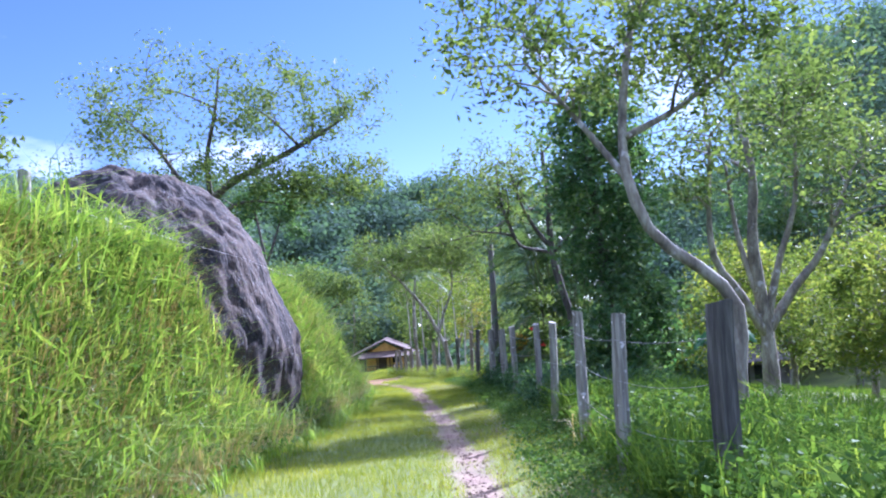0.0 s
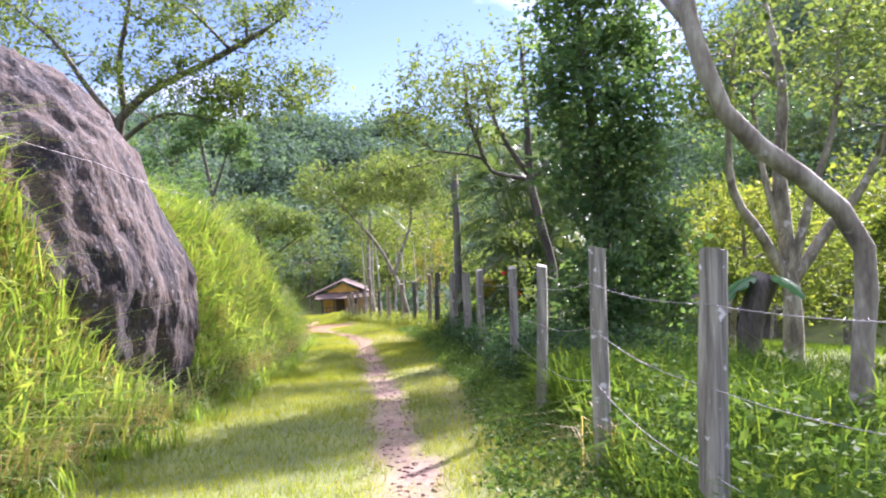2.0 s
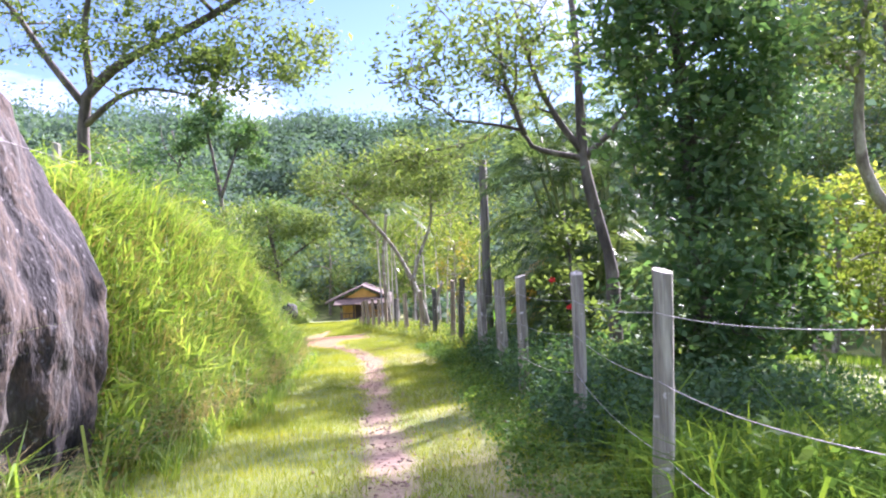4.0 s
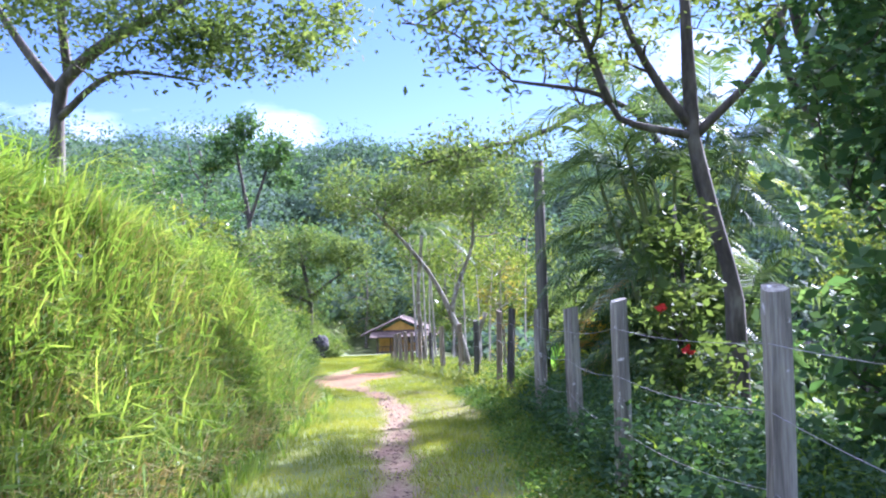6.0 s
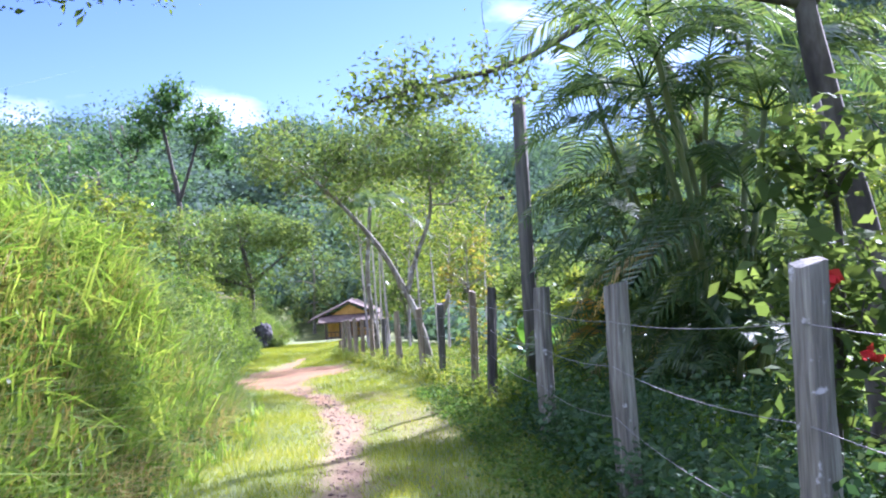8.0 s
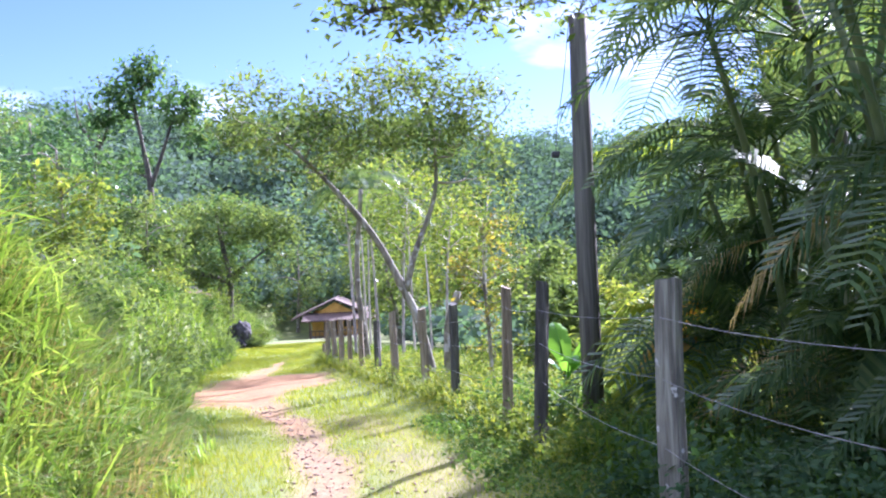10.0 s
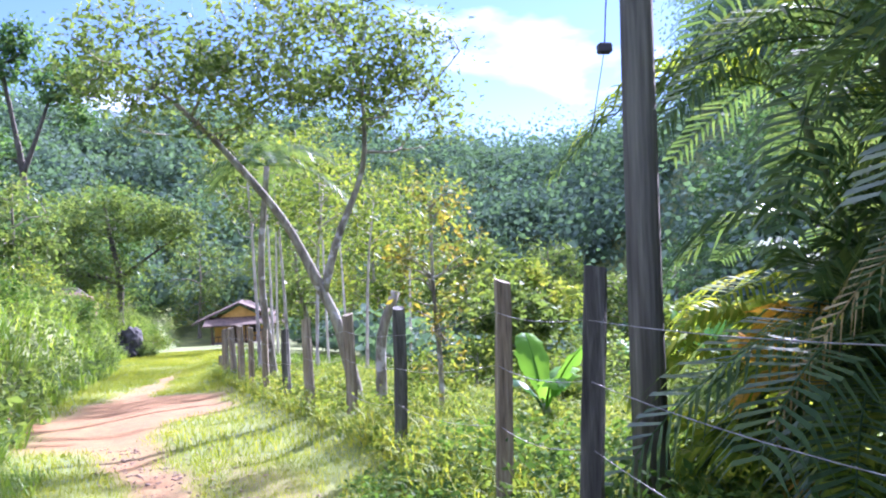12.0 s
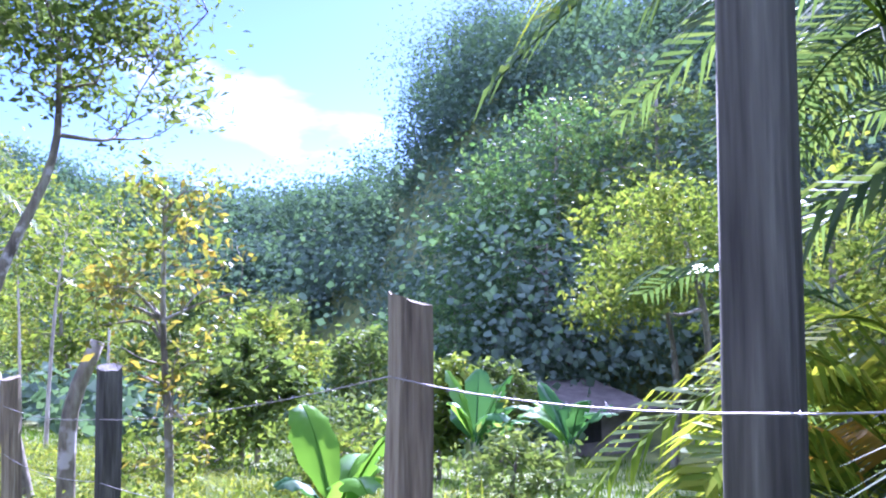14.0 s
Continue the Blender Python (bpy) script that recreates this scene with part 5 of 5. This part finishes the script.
weeds("bank_leaf_grass", "tangled grass leaves lying every way over the bank", 9000, 315, lambda y: foot_x(y) - 4.6, lambda y: foot_x(y) + 0.1, 0.8, 31, 0.75, 0.34, GRASS_BANK, off_rock, 9, 17.0)
weeds("far_bank_scrub", "low green scrub on the slope beside the bend", 4200, 316, lambda y: foot_x(y) - 7, lambda y: foot_x(y) + 0.1, 31, 92, 0.75, 0.13, LEAF_OLIVE, None, 16)
# Dark-coloured undergrowth stands in for the shade along this stretch of fence.
weeds("palm_foot_shade_ivy", "leafy creepers along the fence, coloured dark for the shade under the palms", 4200, 317, lambda y: fence_x(y) - 0.15, lambda y: fence_x(y) + 2.4, 14.5, 24.6, 0.55, 0.06, LEAF_IVY_SHADE)
weeds("bend_weeds", "yellowish low plants inside the fence at the bend", 2600, 314, lambda y: fence_x(y) - 0.3, lambda y: fence_x(y) + 3.5, 25.5, 46, 0.35, 0.06, LEAF_LIME)

# ---- stones of the path ----
g = np.random.default_rng(401)
n = 6500
y = g.uniform(3, 34, n)
x = track_x(y) + g.normal(0, 0.24, n) + np.where(g.uniform(size=n) < 0.3, g.normal(0.8, 0.3, n), 0)
r = 0.005 + 0.024 * g.uniform(size=n) ** 3
octa = np.array([(1, 0, 0), (0, 1, 0), (-1, 0, 0), (0, -1, 0), (0, 0, 0.6), (0, 0, -0.5)], float)
faces = np.array([(0, 1, 4), (1, 2, 4), (2, 3, 4), (3, 0, 4), (1, 0, 5), (2, 1, 5), (3, 2, 5), (0, 3, 5)])
v = octa[None] * r[:, None, None] * g.uniform(0.6, 1.4, (n, 6, 1)) + np.stack([x, y, land(x, y) + r * 0.2], 1)[:, None]
bag = Bag()
bag.add(v.reshape(-1, 3), (faces[None] + 6 * np.arange(n)[:, None, None]).reshape(-1, 3))
tagged(piece("pebbles", bag, PEBBLE), "small loose stones scattered along the dirt path", "stones", kind="stuff")

# ---- straw at the lichen-covered post ----
g = np.random.default_rng(402)
bag = Bag()
at = np.array((1.38, 9.7, lz(1.38, 9.7))) + np.stack([g.normal(0.06, 0.09, 40), g.normal(0, 0.08, 40), np.zeros(40)], 1)
bag.blades(at, 0.45, 0.008, g, 0.4, 1.2)
tagged(piece("dry_straw", bag, GRASS_DRY), "dry straw caught round the post", "grass", kind="stuff")
